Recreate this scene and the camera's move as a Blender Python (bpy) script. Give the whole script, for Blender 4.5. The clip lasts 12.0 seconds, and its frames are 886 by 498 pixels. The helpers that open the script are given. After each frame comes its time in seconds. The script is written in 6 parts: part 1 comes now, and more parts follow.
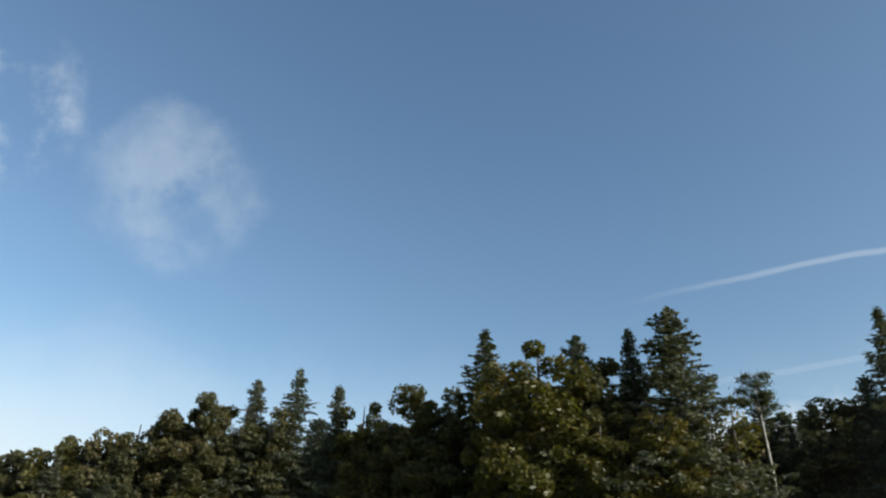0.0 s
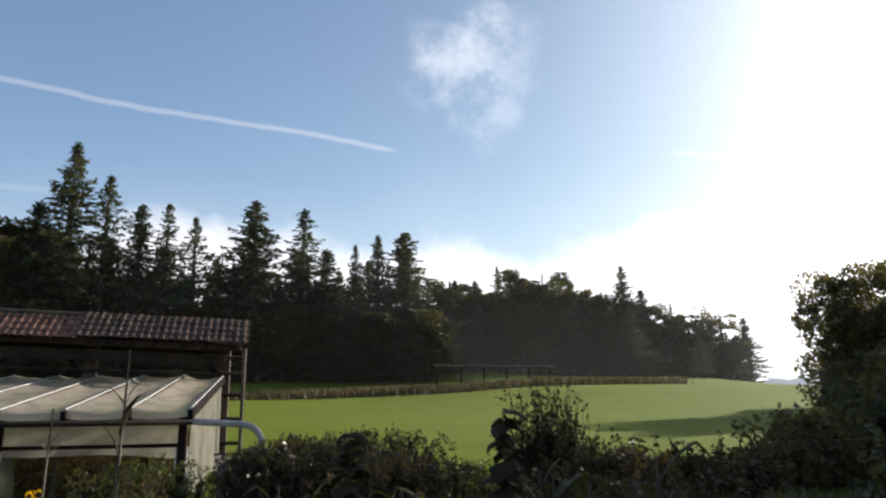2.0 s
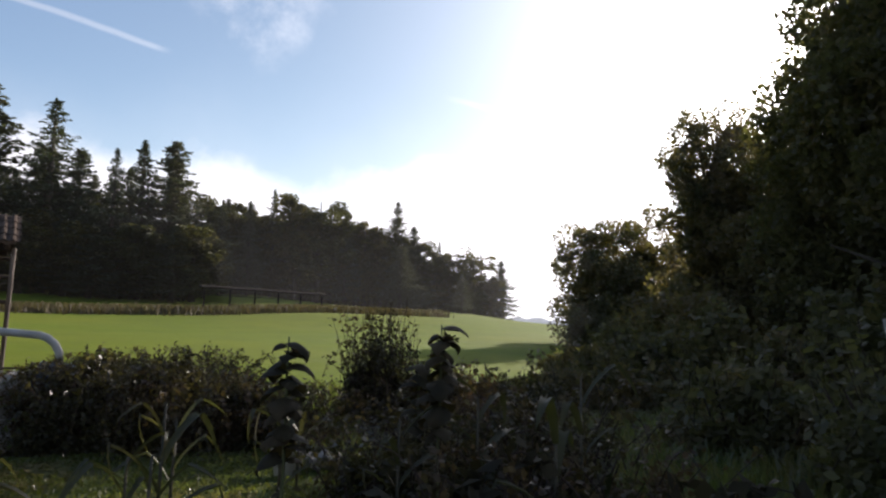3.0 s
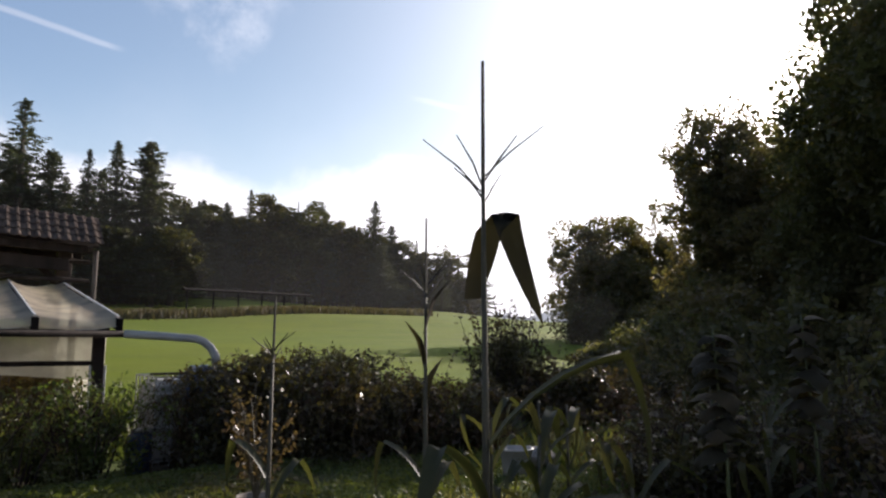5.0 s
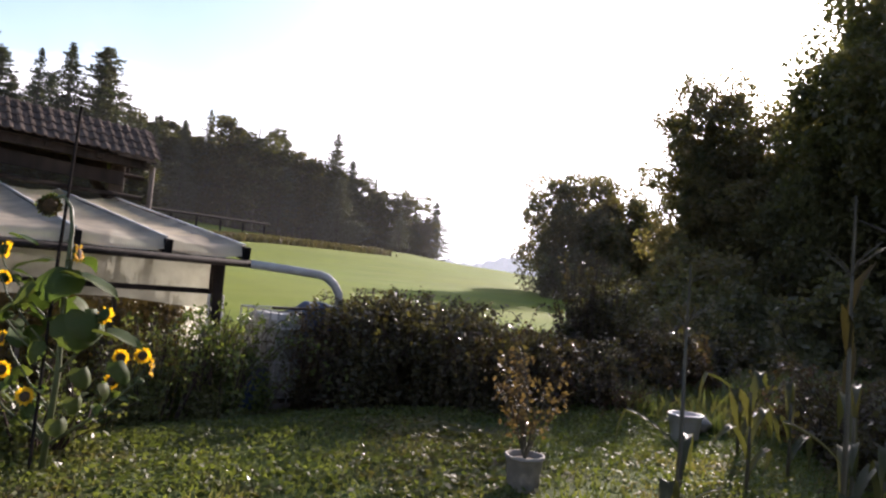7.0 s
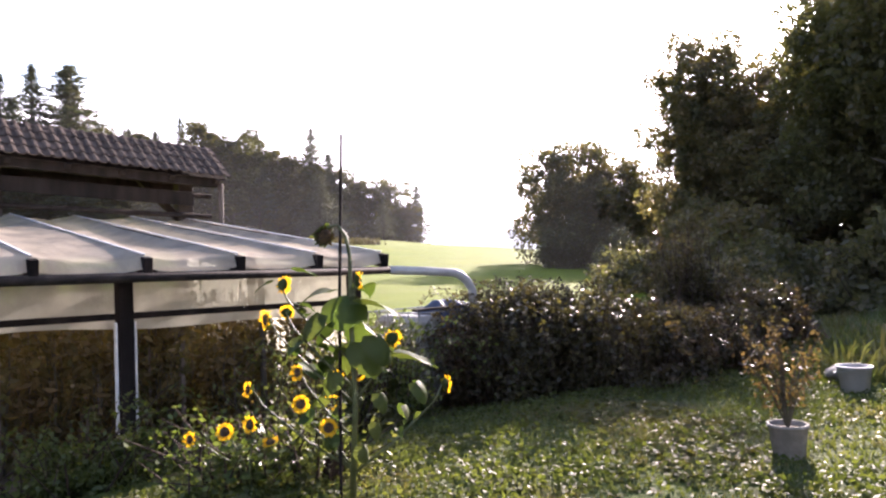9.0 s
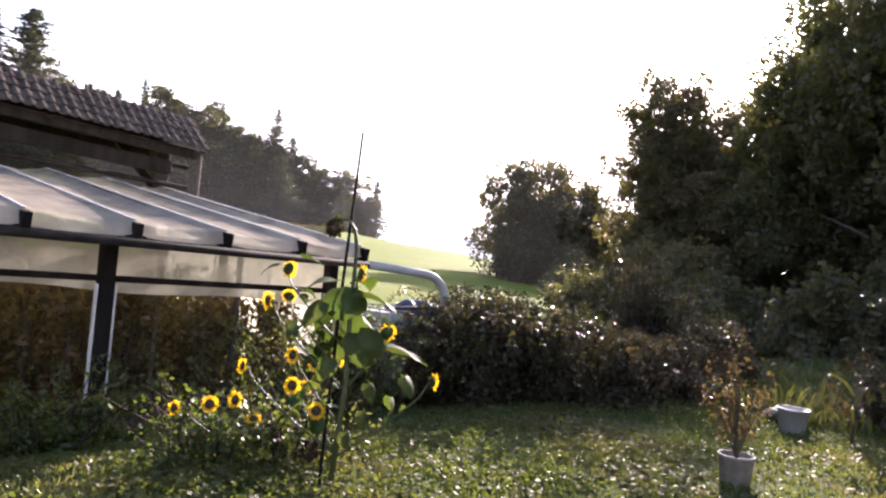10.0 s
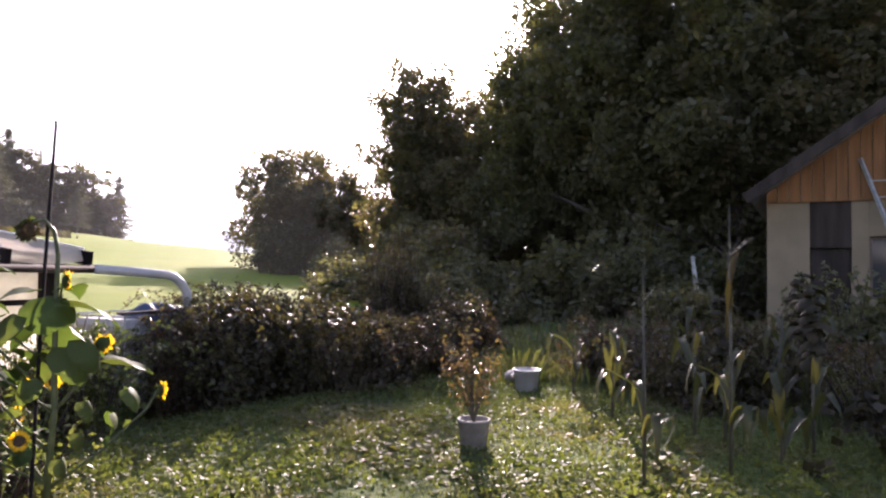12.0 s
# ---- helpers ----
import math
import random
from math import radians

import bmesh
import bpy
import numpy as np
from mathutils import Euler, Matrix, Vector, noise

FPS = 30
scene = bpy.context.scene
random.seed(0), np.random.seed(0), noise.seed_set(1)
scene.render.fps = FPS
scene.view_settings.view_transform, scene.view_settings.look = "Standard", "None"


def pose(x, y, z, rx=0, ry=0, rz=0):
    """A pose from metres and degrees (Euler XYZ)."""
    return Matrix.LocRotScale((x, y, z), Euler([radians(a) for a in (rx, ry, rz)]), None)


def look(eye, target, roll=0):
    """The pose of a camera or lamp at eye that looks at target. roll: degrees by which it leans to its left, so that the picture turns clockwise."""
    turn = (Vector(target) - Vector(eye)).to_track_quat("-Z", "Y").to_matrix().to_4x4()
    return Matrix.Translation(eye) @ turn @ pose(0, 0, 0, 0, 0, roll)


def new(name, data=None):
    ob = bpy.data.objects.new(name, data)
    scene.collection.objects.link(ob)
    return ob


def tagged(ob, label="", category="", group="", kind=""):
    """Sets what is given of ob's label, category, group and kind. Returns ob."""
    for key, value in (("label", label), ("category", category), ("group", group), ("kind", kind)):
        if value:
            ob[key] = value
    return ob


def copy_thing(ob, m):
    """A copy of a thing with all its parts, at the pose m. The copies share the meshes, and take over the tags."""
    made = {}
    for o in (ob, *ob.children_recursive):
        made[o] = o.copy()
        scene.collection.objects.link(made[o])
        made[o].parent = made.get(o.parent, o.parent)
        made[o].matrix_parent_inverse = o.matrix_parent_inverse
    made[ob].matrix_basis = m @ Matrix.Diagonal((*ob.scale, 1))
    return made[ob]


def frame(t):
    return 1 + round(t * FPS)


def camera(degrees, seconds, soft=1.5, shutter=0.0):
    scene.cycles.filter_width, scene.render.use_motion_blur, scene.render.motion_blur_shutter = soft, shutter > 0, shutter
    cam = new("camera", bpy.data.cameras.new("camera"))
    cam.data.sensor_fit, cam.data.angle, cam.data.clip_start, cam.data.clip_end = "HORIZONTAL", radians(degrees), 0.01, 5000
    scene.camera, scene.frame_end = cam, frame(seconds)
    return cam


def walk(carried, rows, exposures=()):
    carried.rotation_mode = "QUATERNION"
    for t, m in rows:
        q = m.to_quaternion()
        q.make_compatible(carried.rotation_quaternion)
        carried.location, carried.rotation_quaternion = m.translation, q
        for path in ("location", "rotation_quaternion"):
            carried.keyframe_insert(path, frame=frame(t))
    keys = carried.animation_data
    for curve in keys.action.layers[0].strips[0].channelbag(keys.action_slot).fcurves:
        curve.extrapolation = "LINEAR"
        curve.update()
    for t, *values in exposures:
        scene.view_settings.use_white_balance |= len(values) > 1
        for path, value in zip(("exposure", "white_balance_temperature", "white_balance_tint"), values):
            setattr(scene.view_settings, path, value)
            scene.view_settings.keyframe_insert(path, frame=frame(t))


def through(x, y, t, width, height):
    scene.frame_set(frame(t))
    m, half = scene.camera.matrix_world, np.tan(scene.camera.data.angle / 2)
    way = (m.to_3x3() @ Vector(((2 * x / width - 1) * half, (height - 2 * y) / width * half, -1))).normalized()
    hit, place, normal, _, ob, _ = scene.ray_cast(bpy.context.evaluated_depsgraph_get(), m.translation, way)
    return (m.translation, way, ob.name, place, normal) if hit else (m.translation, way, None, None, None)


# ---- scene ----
cam = camera(65.5, 12.0, soft=2.3)
PATH = [
    (0, (2.866, -13.047, 2.149), (1.505, -11.909, 3.072), 1.6),
    (0.5, (2.419, -12.793, 2.124), (1.577, -11.185, 2.963), 3.2),
    (1, (2.148, -12.455, 1.992), (1.921, -10.563, 2.6), 0.0),
    (1.5, (1.633, -12.02, 1.888), (1.756, -10.101, 2.436), -2.3),
    (2, (1.076, -11.733, 1.836), (1.565, -9.852, 2.309), -1.1),
    (2.5, (0.683, -11.181, 1.788), (1.611, -9.438, 2.107), -0.3),
    (3, (0.17, -10.836, 1.756), (1.269, -9.188, 2.029), 1.1),
    (3.2, (-0.112, -10.73, 1.854), (1.044, -9.115, 2.092), -0.2),
    (4.8, (-1.705, -9.41, 1.741), (-0.552, -7.792, 1.971), 1.9),
    (5, (-1.897, -9.27, 1.708), (-0.712, -7.682, 1.978), -0.2),
    (5.5, (-2.395, -8.904, 1.668), (-1.174, -7.34, 1.925), 2.3),
    (6, (-2.815, -8.452, 1.693), (-1.62, -6.854, 1.826), 3.8),
    (6.5, (-3.185, -7.95, 1.747), (-1.891, -6.427, 1.841), 1.6),
    (6.7, (-3.345, -7.793, 1.738), (-2.031, -6.291, 1.864), 4.7),
    (8.3, (-4.703, -6.808, 1.825), (-3.334, -5.35, 1.842), 2.0),
    (8.5, (-4.834, -6.693, 1.826), (-3.498, -5.204, 1.846), 4.0),
    (9, (-5.021, -6.355, 1.827), (-3.643, -4.907, 1.883), -2.1),
    (9.5, (-5.231, -6.248, 1.84), (-3.758, -4.896, 1.896), 1.9),
    (10, (-5.407, -6.274, 1.838), (-3.932, -4.925, 1.901), 5.1),
    (10.5, (-5.4, -6.313, 1.871), (-4.02, -4.873, 2.015), -1.4),
    (11, (-5.363, -6.334, 1.866), (-4.109, -4.784, 2.025), -1.9),
    (11.5, (-5.295, -6.368, 1.852), (-3.809, -5.032, 1.93), 0.4),
    (12, (-5.262, -6.441, 1.85), (-3.423, -5.656, 1.915), 0.7),
]
walk(cam, [(t, look(eye, target, roll)) for t, eye, target, roll in PATH],
     exposures=((0, 0.7, 6200, 6), (0.5, 0.85, 6300, 8), (1.5, 0.9, 6450, 12), (3, 0.95, 6500, 18), (5.5, 0.85, 6500, 20), (6.7, 1.35, 6500, 24), (8.5, 2.3, 6500, 30),
                (9.5, 2.4, 6500, 32), (10.5, 2.0, 6500, 30), (11.0, 1.9, 6500, 30), (11.5, 2.15, 6500, 32), (12, 2.3, 6500, 36)))

# ---------------------------------------------------------------- light
SUN_AZ, SUN_EL = 67.0, 21.5
SUN_DIR = Vector((math.sin(radians(SUN_AZ)) * math.cos(radians(SUN_EL)),
                  math.cos(radians(SUN_AZ)) * math.cos(radians(SUN_EL)), math.sin(radians(SUN_EL))))
sun = new("sun", bpy.data.lights.new("sun", "SUN"))
sun.data.energy, sun.data.angle, sun.data.color = 4.2, radians(0.5), (1.0, 0.93, 0.82)
sun.rotation_euler = SUN_DIR.to_track_quat("Z", "Y").to_euler()


class Nodes:
    """Short hand for building a node tree."""

    def __init__(self, tree):
        self.tree = tree
        tree.nodes.clear()

    def add(self, kind, inputs=(), operation=None, data_type=None, interpolation_type=None):
        n = self.tree.nodes.new(kind)
        if operation:
            n.operation = operation
        if data_type:
            n.data_type = data_type
        if interpolation_type:
            n.interpolation_type = interpolation_type
        for k, v in dict(inputs).items():
            if isinstance(v, bpy.types.NodeSocket):
                self.tree.links.new(v, n.inputs[k])
            elif v is not None:
                n.inputs[k].default_value = v
        return n

    def math(self, op, a, b=0.0, c=0.0):
        return self.add("ShaderNodeMath", {0: a, 1: b, 2: c}, operation=op).outputs[0]

    def step(self, v, lo, hi):
        return self.add("ShaderNodeMapRange", {"Value": v, "From Min": lo, "From Max": hi, "To Min": 0.0, "To Max": 1.0},
                        interpolation_type="SMOOTHSTEP").outputs[0]

    def mix(self, f, a, b):
        n = self.add("ShaderNodeMix", {0: f}, data_type="RGBA")
        for i, v in ((6, a), (7, b)):
            if isinstance(v, bpy.types.NodeSocket):
                self.tree.links.new(v, n.inputs[i])
            else:
                n.inputs[i].default_value = (*v[:3], 1)
        return n.outputs[2]

    def noise(self, scale, detail=4.0, vector=None, rough=0.55):
        return self.add("ShaderNodeTexNoise", {"Scale": scale, "Detail": detail, "Roughness": rough, "Vector": vector}).outputs[0]


def heading(az, el):
    return (math.sin(radians(az)) * math.cos(radians(el)), math.cos(radians(az)) * math.cos(radians(el)), math.sin(radians(el)))


def build_sky():
    world = bpy.data.worlds.new("sky")
    scene.world = world
    world.use_nodes = True
    n = Nodes(world.node_tree)
    sky = n.add("ShaderNodeTexSky")
    sky.sky_type, sky.sun_disc = "NISHITA", False
    sky.sun_elevation, sky.sun_rotation = radians(SUN_EL), radians(SUN_AZ)
    sky.altitude, sky.air_density, sky.dust_density, sky.ozone_density = 400.0, 1.25, 0.35, 2.2
    way = n.add("ShaderNodeTexCoord").outputs["Generated"]
    xyz = n.add("ShaderNodeSeparateXYZ", {0: way}).outputs

    def dot(v):
        return n.add("ShaderNodeVectorMath", {0: way, 1: tuple(v)}, operation="DOT_PRODUCT").outputs["Value"]

    soft = n.noise(3.2, 7.0, way, 0.6)
    fine = n.noise(9.0, 6.0, way, 0.62)
    # the low bank of cloud above the woods, ragged along its upper edge
    height = n.math("ADD", xyz[2], n.math("MULTIPLY", n.math("SUBTRACT", soft, 0.5), 0.22))
    bank = n.math("MULTIPLY", n.step(height, 0.27, 0.20), n.step(xyz[0], -0.66, -0.42))
    # thin haze towards the horizon on the other side
    haze = n.math("MULTIPLY", n.step(height, 0.36, 0.08), n.math("MULTIPLY_ADD", n.step(xyz[0], -0.72, -0.94), 0.42, 0.28))

    def wisp(az, el, reach, level):
        rim = 1 - math.cos(radians(reach))
        ragged = n.math("ADD", dot(heading(az, el)), n.math("MULTIPLY", n.math("SUBTRACT", n.noise(6.0, 6.0, way, 0.62), 0.5), rim * 2.4))
        near = n.step(ragged, 1 - rim, 1 - rim * 0.05)
        return n.math("MULTIPLY", near, n.step(fine, level, level + 0.28))

    wisps = n.math("MAXIMUM", n.math("MULTIPLY", wisp(17.2, 28, 6.4, 0.44), 0.42), n.math("MULTIPLY", wisp(-74.8, 29.0, 7.0, 0.25), 0.27))
    wisps = n.math("MAXIMUM", wisps, n.math("MULTIPLY", wisp(-90.5, 31.5, 7, 0.44), 0.6))

    def trail(a, b, width, strength):
        va, vb = Vector(heading(*a)), Vector(heading(*b))
        across = va.cross(vb).normalized()
        along = across.cross(va).normalized()
        span = math.atan2(vb.dot(along), vb.dot(va))
        off = n.math("ABSOLUTE", n.math("ADD", dot(across), n.math("MULTIPLY", n.math("SUBTRACT", n.noise(5.0, 3.0, way, 0.5), 0.5), 0.022)))
        at = n.math("ARCTAN2", dot(along), dot(va))
        inside = n.math("MULTIPLY", n.step(at, 0.0, span * 0.35), n.step(at, span, span * 0.96))
        return n.math("MULTIPLY", n.math("MULTIPLY", n.step(off, width, width * 0.25), inside), strength)

    trails = n.math("MAXIMUM", trail((-35.5, 22.4), (11.2, 21.6), 0.0052, 0.22), trail((-31.5, 15.8), (-14, 16.6), 0.007, 0.15))
    trails = n.math("MAXIMUM", trails, trail((33.0, 20.4), (41.5, 18.3), 0.006, 0.14))
    cloud = n.math("MAXIMUM", n.math("MAXIMUM", bank, haze), n.math("MAXIMUM", wisps, trails))
    # moist air scatters strongly round the sun
    facing = n.math("MAXIMUM", dot(SUN_DIR), 0.0)
    glow = n.math("ADD", n.math("MULTIPLY", n.math("POWER", facing, 12.0), 7.5), n.math("MULTIPLY", n.math("POWER", facing, 60.0), 30.0))
    lit = n.math("ADD", 6.0, n.math("MULTIPLY", n.math("POWER", facing, 2.0), 4.0))
    white = n.add("ShaderNodeVectorMath", {0: (0.96, 0.98, 1.0), "Scale": lit}, operation="SCALE").outputs[0]
    paler = n.add("ShaderNodeVectorMath", {0: sky.outputs[0], 1: (1.10, 0.94, 0.76)}, operation="MULTIPLY").outputs[0]
    air = n.mix(n.math("POWER", facing, 1.5), sky.outputs[0], paler)
    base = n.mix(cloud, air, white)
    halo = n.add("ShaderNodeVectorMath", {0: (1.0, 0.985, 0.95), "Scale": glow}, operation="SCALE").outputs[0]
    total = n.add("ShaderNodeVectorMath", {0: base, 1: halo}, operation="ADD").outputs[0]
    back = n.add("ShaderNodeBackground", {"Color": total, "Strength": 0.092})
    out = n.add("ShaderNodeOutputWorld", {"Surface": back.outputs[0]})
    return out


build_sky()

# ---------------------------------------------------------------- materials


def material(name):
    m = bpy.data.materials.new(name)
    m.use_nodes = True
    return m, Nodes(m.node_tree)


def surface(name, a, b, scale=6.0, rough=0.8, bump=0.3, stain=None, metal=0.0, detail=6.0, spec=0.4, stretch=(1, 1, 1), vary=0.0):
    """A plain worn surface: two tones in noise, broad stains, fine relief."""
    m, n = material(name)
    at = n.add("ShaderNodeMapping", {"Vector": n.add("ShaderNodeTexCoord").outputs["Object"], "Scale": stretch}).outputs[0]
    grain, broad = n.noise(scale, detail, at), n.noise(scale * 0.13, 3.0, at)
    colour = n.mix(n.step(grain, 0.3, 0.7), a, b)
    if stain:
        colour = n.mix(n.step(broad, 0.5, 0.72), colour, stain)
    if vary:
        random_value = n.add("ShaderNodeObjectInfo").outputs["Random"]
        bright = n.math("MULTIPLY_ADD", random_value, vary * 2, 1 - vary)
        colour = n.add("ShaderNodeVectorMath", {0: colour, "Scale": bright}, operation="SCALE").outputs[0]
    relief = n.add("ShaderNodeBump", {"Height": n.noise(scale * 4, 5.0, at), "Strength": bump, "Distance": 0.01})
    p = n.add("ShaderNodeBsdfPrincipled", {"Base Color": colour, "Roughness": rough, "Metallic": metal,
                                           "Specular IOR Level": spec, "Normal": relief.outputs[0]})
    n.add("ShaderNodeOutputMaterial", {"Surface": p.outputs[0]})
    return m


def foliage(name, a, b, c, through=0.35, rough=0.5, spec=0.35):
    """Leaves of three tones, picked leaf by leaf and tree by tree, that let some light through."""
    m, n = material(name)
    leaf = n.add("ShaderNodeNewGeometry").outputs["Random Per Island"]
    tree = n.add("ShaderNodeObjectInfo").outputs["Random"]
    at = n.add("ShaderNodeTexCoord").outputs["Object"]
    patch = n.noise(1.1, 4.0, at)
    colour = n.mix(leaf, a, b)
    colour = n.mix(n.step(n.math("ADD", patch, n.math("MULTIPLY", tree, 0.25)), 0.55, 0.85), colour, c)
    p = n.add("ShaderNodeBsdfPrincipled", {"Base Color": colour, "Roughness": rough, "Specular IOR Level": spec})
    warm = n.add("ShaderNodeVectorMath", {0: colour, 1: (1.25, 1.35, 0.6)}, operation="MULTIPLY").outputs[0]
    t = n.add("ShaderNodeBsdfTranslucent", {"Color": warm})
    s = n.add("ShaderNodeMixShader", {0: through, 1: p.outputs[0], 2: t.outputs[0]})
    n.add("ShaderNodeOutputMaterial", {"Surface": s.outputs[0]})
    return m


def plastic_film(name, clear, tint):
    m, n = material(name)
    at = n.add("ShaderNodeTexCoord").outputs["Object"]
    dirt = n.noise(2.2, 6.0, at)
    colour = n.mix(n.step(dirt, 0.35, 0.75), tint, tuple(v * 0.66 for v in tint))
    relief = n.add("ShaderNodeBump", {"Height": n.math("ADD", n.noise(3.0, 5.0, at, 0.65), n.math("MULTIPLY", n.add("ShaderNodeTexVoronoi", {"Vector": at, "Scale": 4.5}).outputs[0], 0.5)), "Strength": 0.6, "Distance": 0.05}).outputs[0]
    p = n.add("ShaderNodeBsdfPrincipled", {"Base Color": colour, "Roughness": 0.5, "Specular IOR Level": 0.10, "Normal": relief})
    t = n.add("ShaderNodeBsdfTranslucent", {"Color": colour, "Normal": relief})
    body = n.add("ShaderNodeMixShader", {0: 0.7, 1: p.outputs[0], 2: t.outputs[0]})
    see = n.add("ShaderNodeBsdfTransparent", {"Color": (0.9, 0.92, 0.9, 1)})
    s = n.add("ShaderNodeMixShader", {0: clear, 1: body.outputs[0], 2: see.outputs[0]})
    n.add("ShaderNodeOutputMaterial", {"Surface": s.outputs[0]})
    return m


def ground_material():
    m, n = material("meadow")
    at = n.add("ShaderNodeNewGeometry").outputs["Position"]
    xyz = n.add("ShaderNodeSeparateXYZ", {0: at}).outputs
    fine, mid, broad = n.noise(14.0, 6.0, at), n.noise(0.9, 5.0, at), n.noise(0.05, 4.0, at)
    field = n.mix(n.step(broad, 0.35, 0.65), (0.098, 0.140, 0.005), (0.124, 0.150, 0.007))
    rows = n.noise(1.0, 3.0, n.add("ShaderNodeMapping", {"Vector": at, "Rotation": (0, 0, radians(12)), "Scale": (0.03, 0.55, 1)}).outputs[0])
    field = n.mix(n.math("MULTIPLY", n.step(rows, 0.45, 0.7), 0.5), field, (0.138, 0.152, 0.024))
    lawn = n.mix(n.step(fine, 0.3, 0.7), (0.035, 0.055, 0.012), (0.075, 0.095, 0.025))
    lawn = n.mix(n.step(mid, 0.5, 0.75), lawn, (0.075, 0.055, 0.030))
    field = n.mix(n.math("MULTIPLY", n.step(n.noise(0.35, 6.0, at, 0.65), 0.42, 0.66), 0.35), field, (0.070, 0.106, 0.010))
    colour = n.mix(n.step(xyz[1], 2.5, 6.0), lawn, field)
    relief = n.add("ShaderNodeBump", {"Height": fine, "Strength": 0.6, "Distance": 0.05}).outputs[0]
    p = n.add("ShaderNodeBsdfPrincipled", {"Base Color": colour, "Roughness": 0.95, "Specular IOR Level": 0.08, "Normal": relief})
    n.add("ShaderNodeOutputMaterial", {"Surface": p.outputs[0]})
    return m


MEADOW = ground_material()
SPRUCE = foliage("spruce_needles", (0.052, 0.062, 0.042), (0.084, 0.092, 0.060), (0.100, 0.096, 0.060), 0.22, 0.6, 0.2)
PINE = foliage("pine_needles", (0.056, 0.068, 0.046), (0.080, 0.090, 0.058), (0.096, 0.096, 0.060), 0.22, 0.6, 0.2)
LEAFY = foliage("broad_leaves", (0.050, 0.052, 0.024), (0.078, 0.075, 0.032), (0.100, 0.082, 0.034), 0.38, 0.6, 0.2)
OLIVE = foliage("autumn_leaves", (0.052, 0.052, 0.014), (0.092, 0.082, 0.020), (0.130, 0.098, 0.020), 0.35)
MAPLE_LEAF = foliage("dark_tree_leaves", (0.070, 0.068, 0.034), (0.105, 0.098, 0.048), (0.145, 0.105, 0.055), 0.5, 0.5)
BRAMBLE = foliage("bramble_leaves", (0.036, 0.032, 0.018), (0.080, 0.064, 0.030), (0.092, 0.052, 0.034), 0.5, 0.38, 0.32)
GARDEN = foliage("garden_leaves", (0.060, 0.082, 0.022), (0.100, 0.120, 0.034), (0.120, 0.112, 0.044), 0.45, 0.45, 0.3)
SUNLEAF = foliage("sunflower_leaves", (0.040, 0.064, 0.018), (0.060, 0.086, 0.024), (0.076, 0.084, 0.028), 0.42, 0.6, 0.15)
CLOVER = foliage("clover_leaves", (0.058, 0.072, 0.020), (0.104, 0.112, 0.034), (0.130, 0.106, 0.044), 0.48, 0.55, 0.16)
WILTED = foliage("wilted_leaves", (0.020, 0.016, 0.010), (0.038, 0.030, 0.016), (0.055, 0.038, 0.020), 0.25, 0.7, 0.15)
CORNLEAF = foliage("maize_leaves", (0.036, 0.038, 0.016), (0.062, 0.058, 0.026), (0.090, 0.070, 0.036), 0.4, 0.5, 0.22)
DRYVINE = foliage("dry_vine_leaves", (0.060, 0.046, 0.022), (0.150, 0.096, 0.044), (0.090, 0.092, 0.034), 0.45, 0.6, 0.25)
GRASS = foliage("grass_blades", (0.056, 0.078, 0.022), (0.105, 0.118, 0.036), (0.140, 0.116, 0.058), 0.5, 0.32, 0.5)
DRYGRASS = foliage("dry_grass", (0.075, 0.052, 0.026), (0.120, 0.085, 0.042), (0.085, 0.075, 0.030), 0.25, 0.7)
PETAL = foliage("petals", (0.74, 0.38, 0.010), (0.80, 0.50, 0.015), (0.76, 0.42, 0.012), 0.5, 0.6)
BARK = surface("bark", (0.050, 0.040, 0.030), (0.110, 0.090, 0.070), 5.0, 0.9, 0.6, stretch=(1, 1, 0.25))
PALEBARK = surface("pale_bark", (0.36, 0.34, 0.30), (0.20, 0.18, 0.15), 4.0, 0.85, 0.4)
STALK = surface("green_stalk", (0.045, 0.058, 0.018), (0.080, 0.085, 0.030), 8.0, 0.55, 0.2)
DRYSTALK = surface("dry_stalk", (0.042, 0.035, 0.020), (0.078, 0.062, 0.036), 8.0, 0.7, 0.2)
DISC = surface("seed_disc", (0.030, 0.018, 0.010), (0.090, 0.050, 0.018), 60.0, 0.9, 0.8)
OLDWOOD = surface("weathered_wood", (0.070, 0.052, 0.040), (0.130, 0.100, 0.080), 5.0, 0.85, 0.5, (0.06, 0.05, 0.04), stretch=(1, 1, 0.15), vary=0.15)
DARKWOOD = surface("dark_wood", (0.026, 0.019, 0.015), (0.055, 0.041, 0.032), 5.0, 0.9, 0.5, spec=0.12, stretch=(1, 1, 0.15), vary=0.15)
TARREDWOOD = surface("tarred_wood", (0.012, 0.009, 0.008), (0.026, 0.019, 0.016), 5.0, 0.9, 0.5, spec=0.06, stretch=(1, 1, 0.15), vary=0.15)
PALEWOOD = surface("pale_boards", (0.46, 0.34, 0.20), (0.22, 0.15, 0.09), 3.0, 0.8, 0.4, (0.12, 0.08, 0.05), stretch=(3, 3, 0.3), vary=0.25)
TILE = surface("clay_tile", (0.062, 0.044, 0.034), (0.104, 0.074, 0.056), 7.0, 0.9, 0.5, (0.07, 0.06, 0.045), spec=0.1, vary=0.28)
WARMTILE = surface("warm_tile", (0.120, 0.066, 0.048), (0.165, 0.092, 0.068), 7.0, 0.9, 0.5, (0.09, 0.06, 0.045), spec=0.1, vary=0.28)
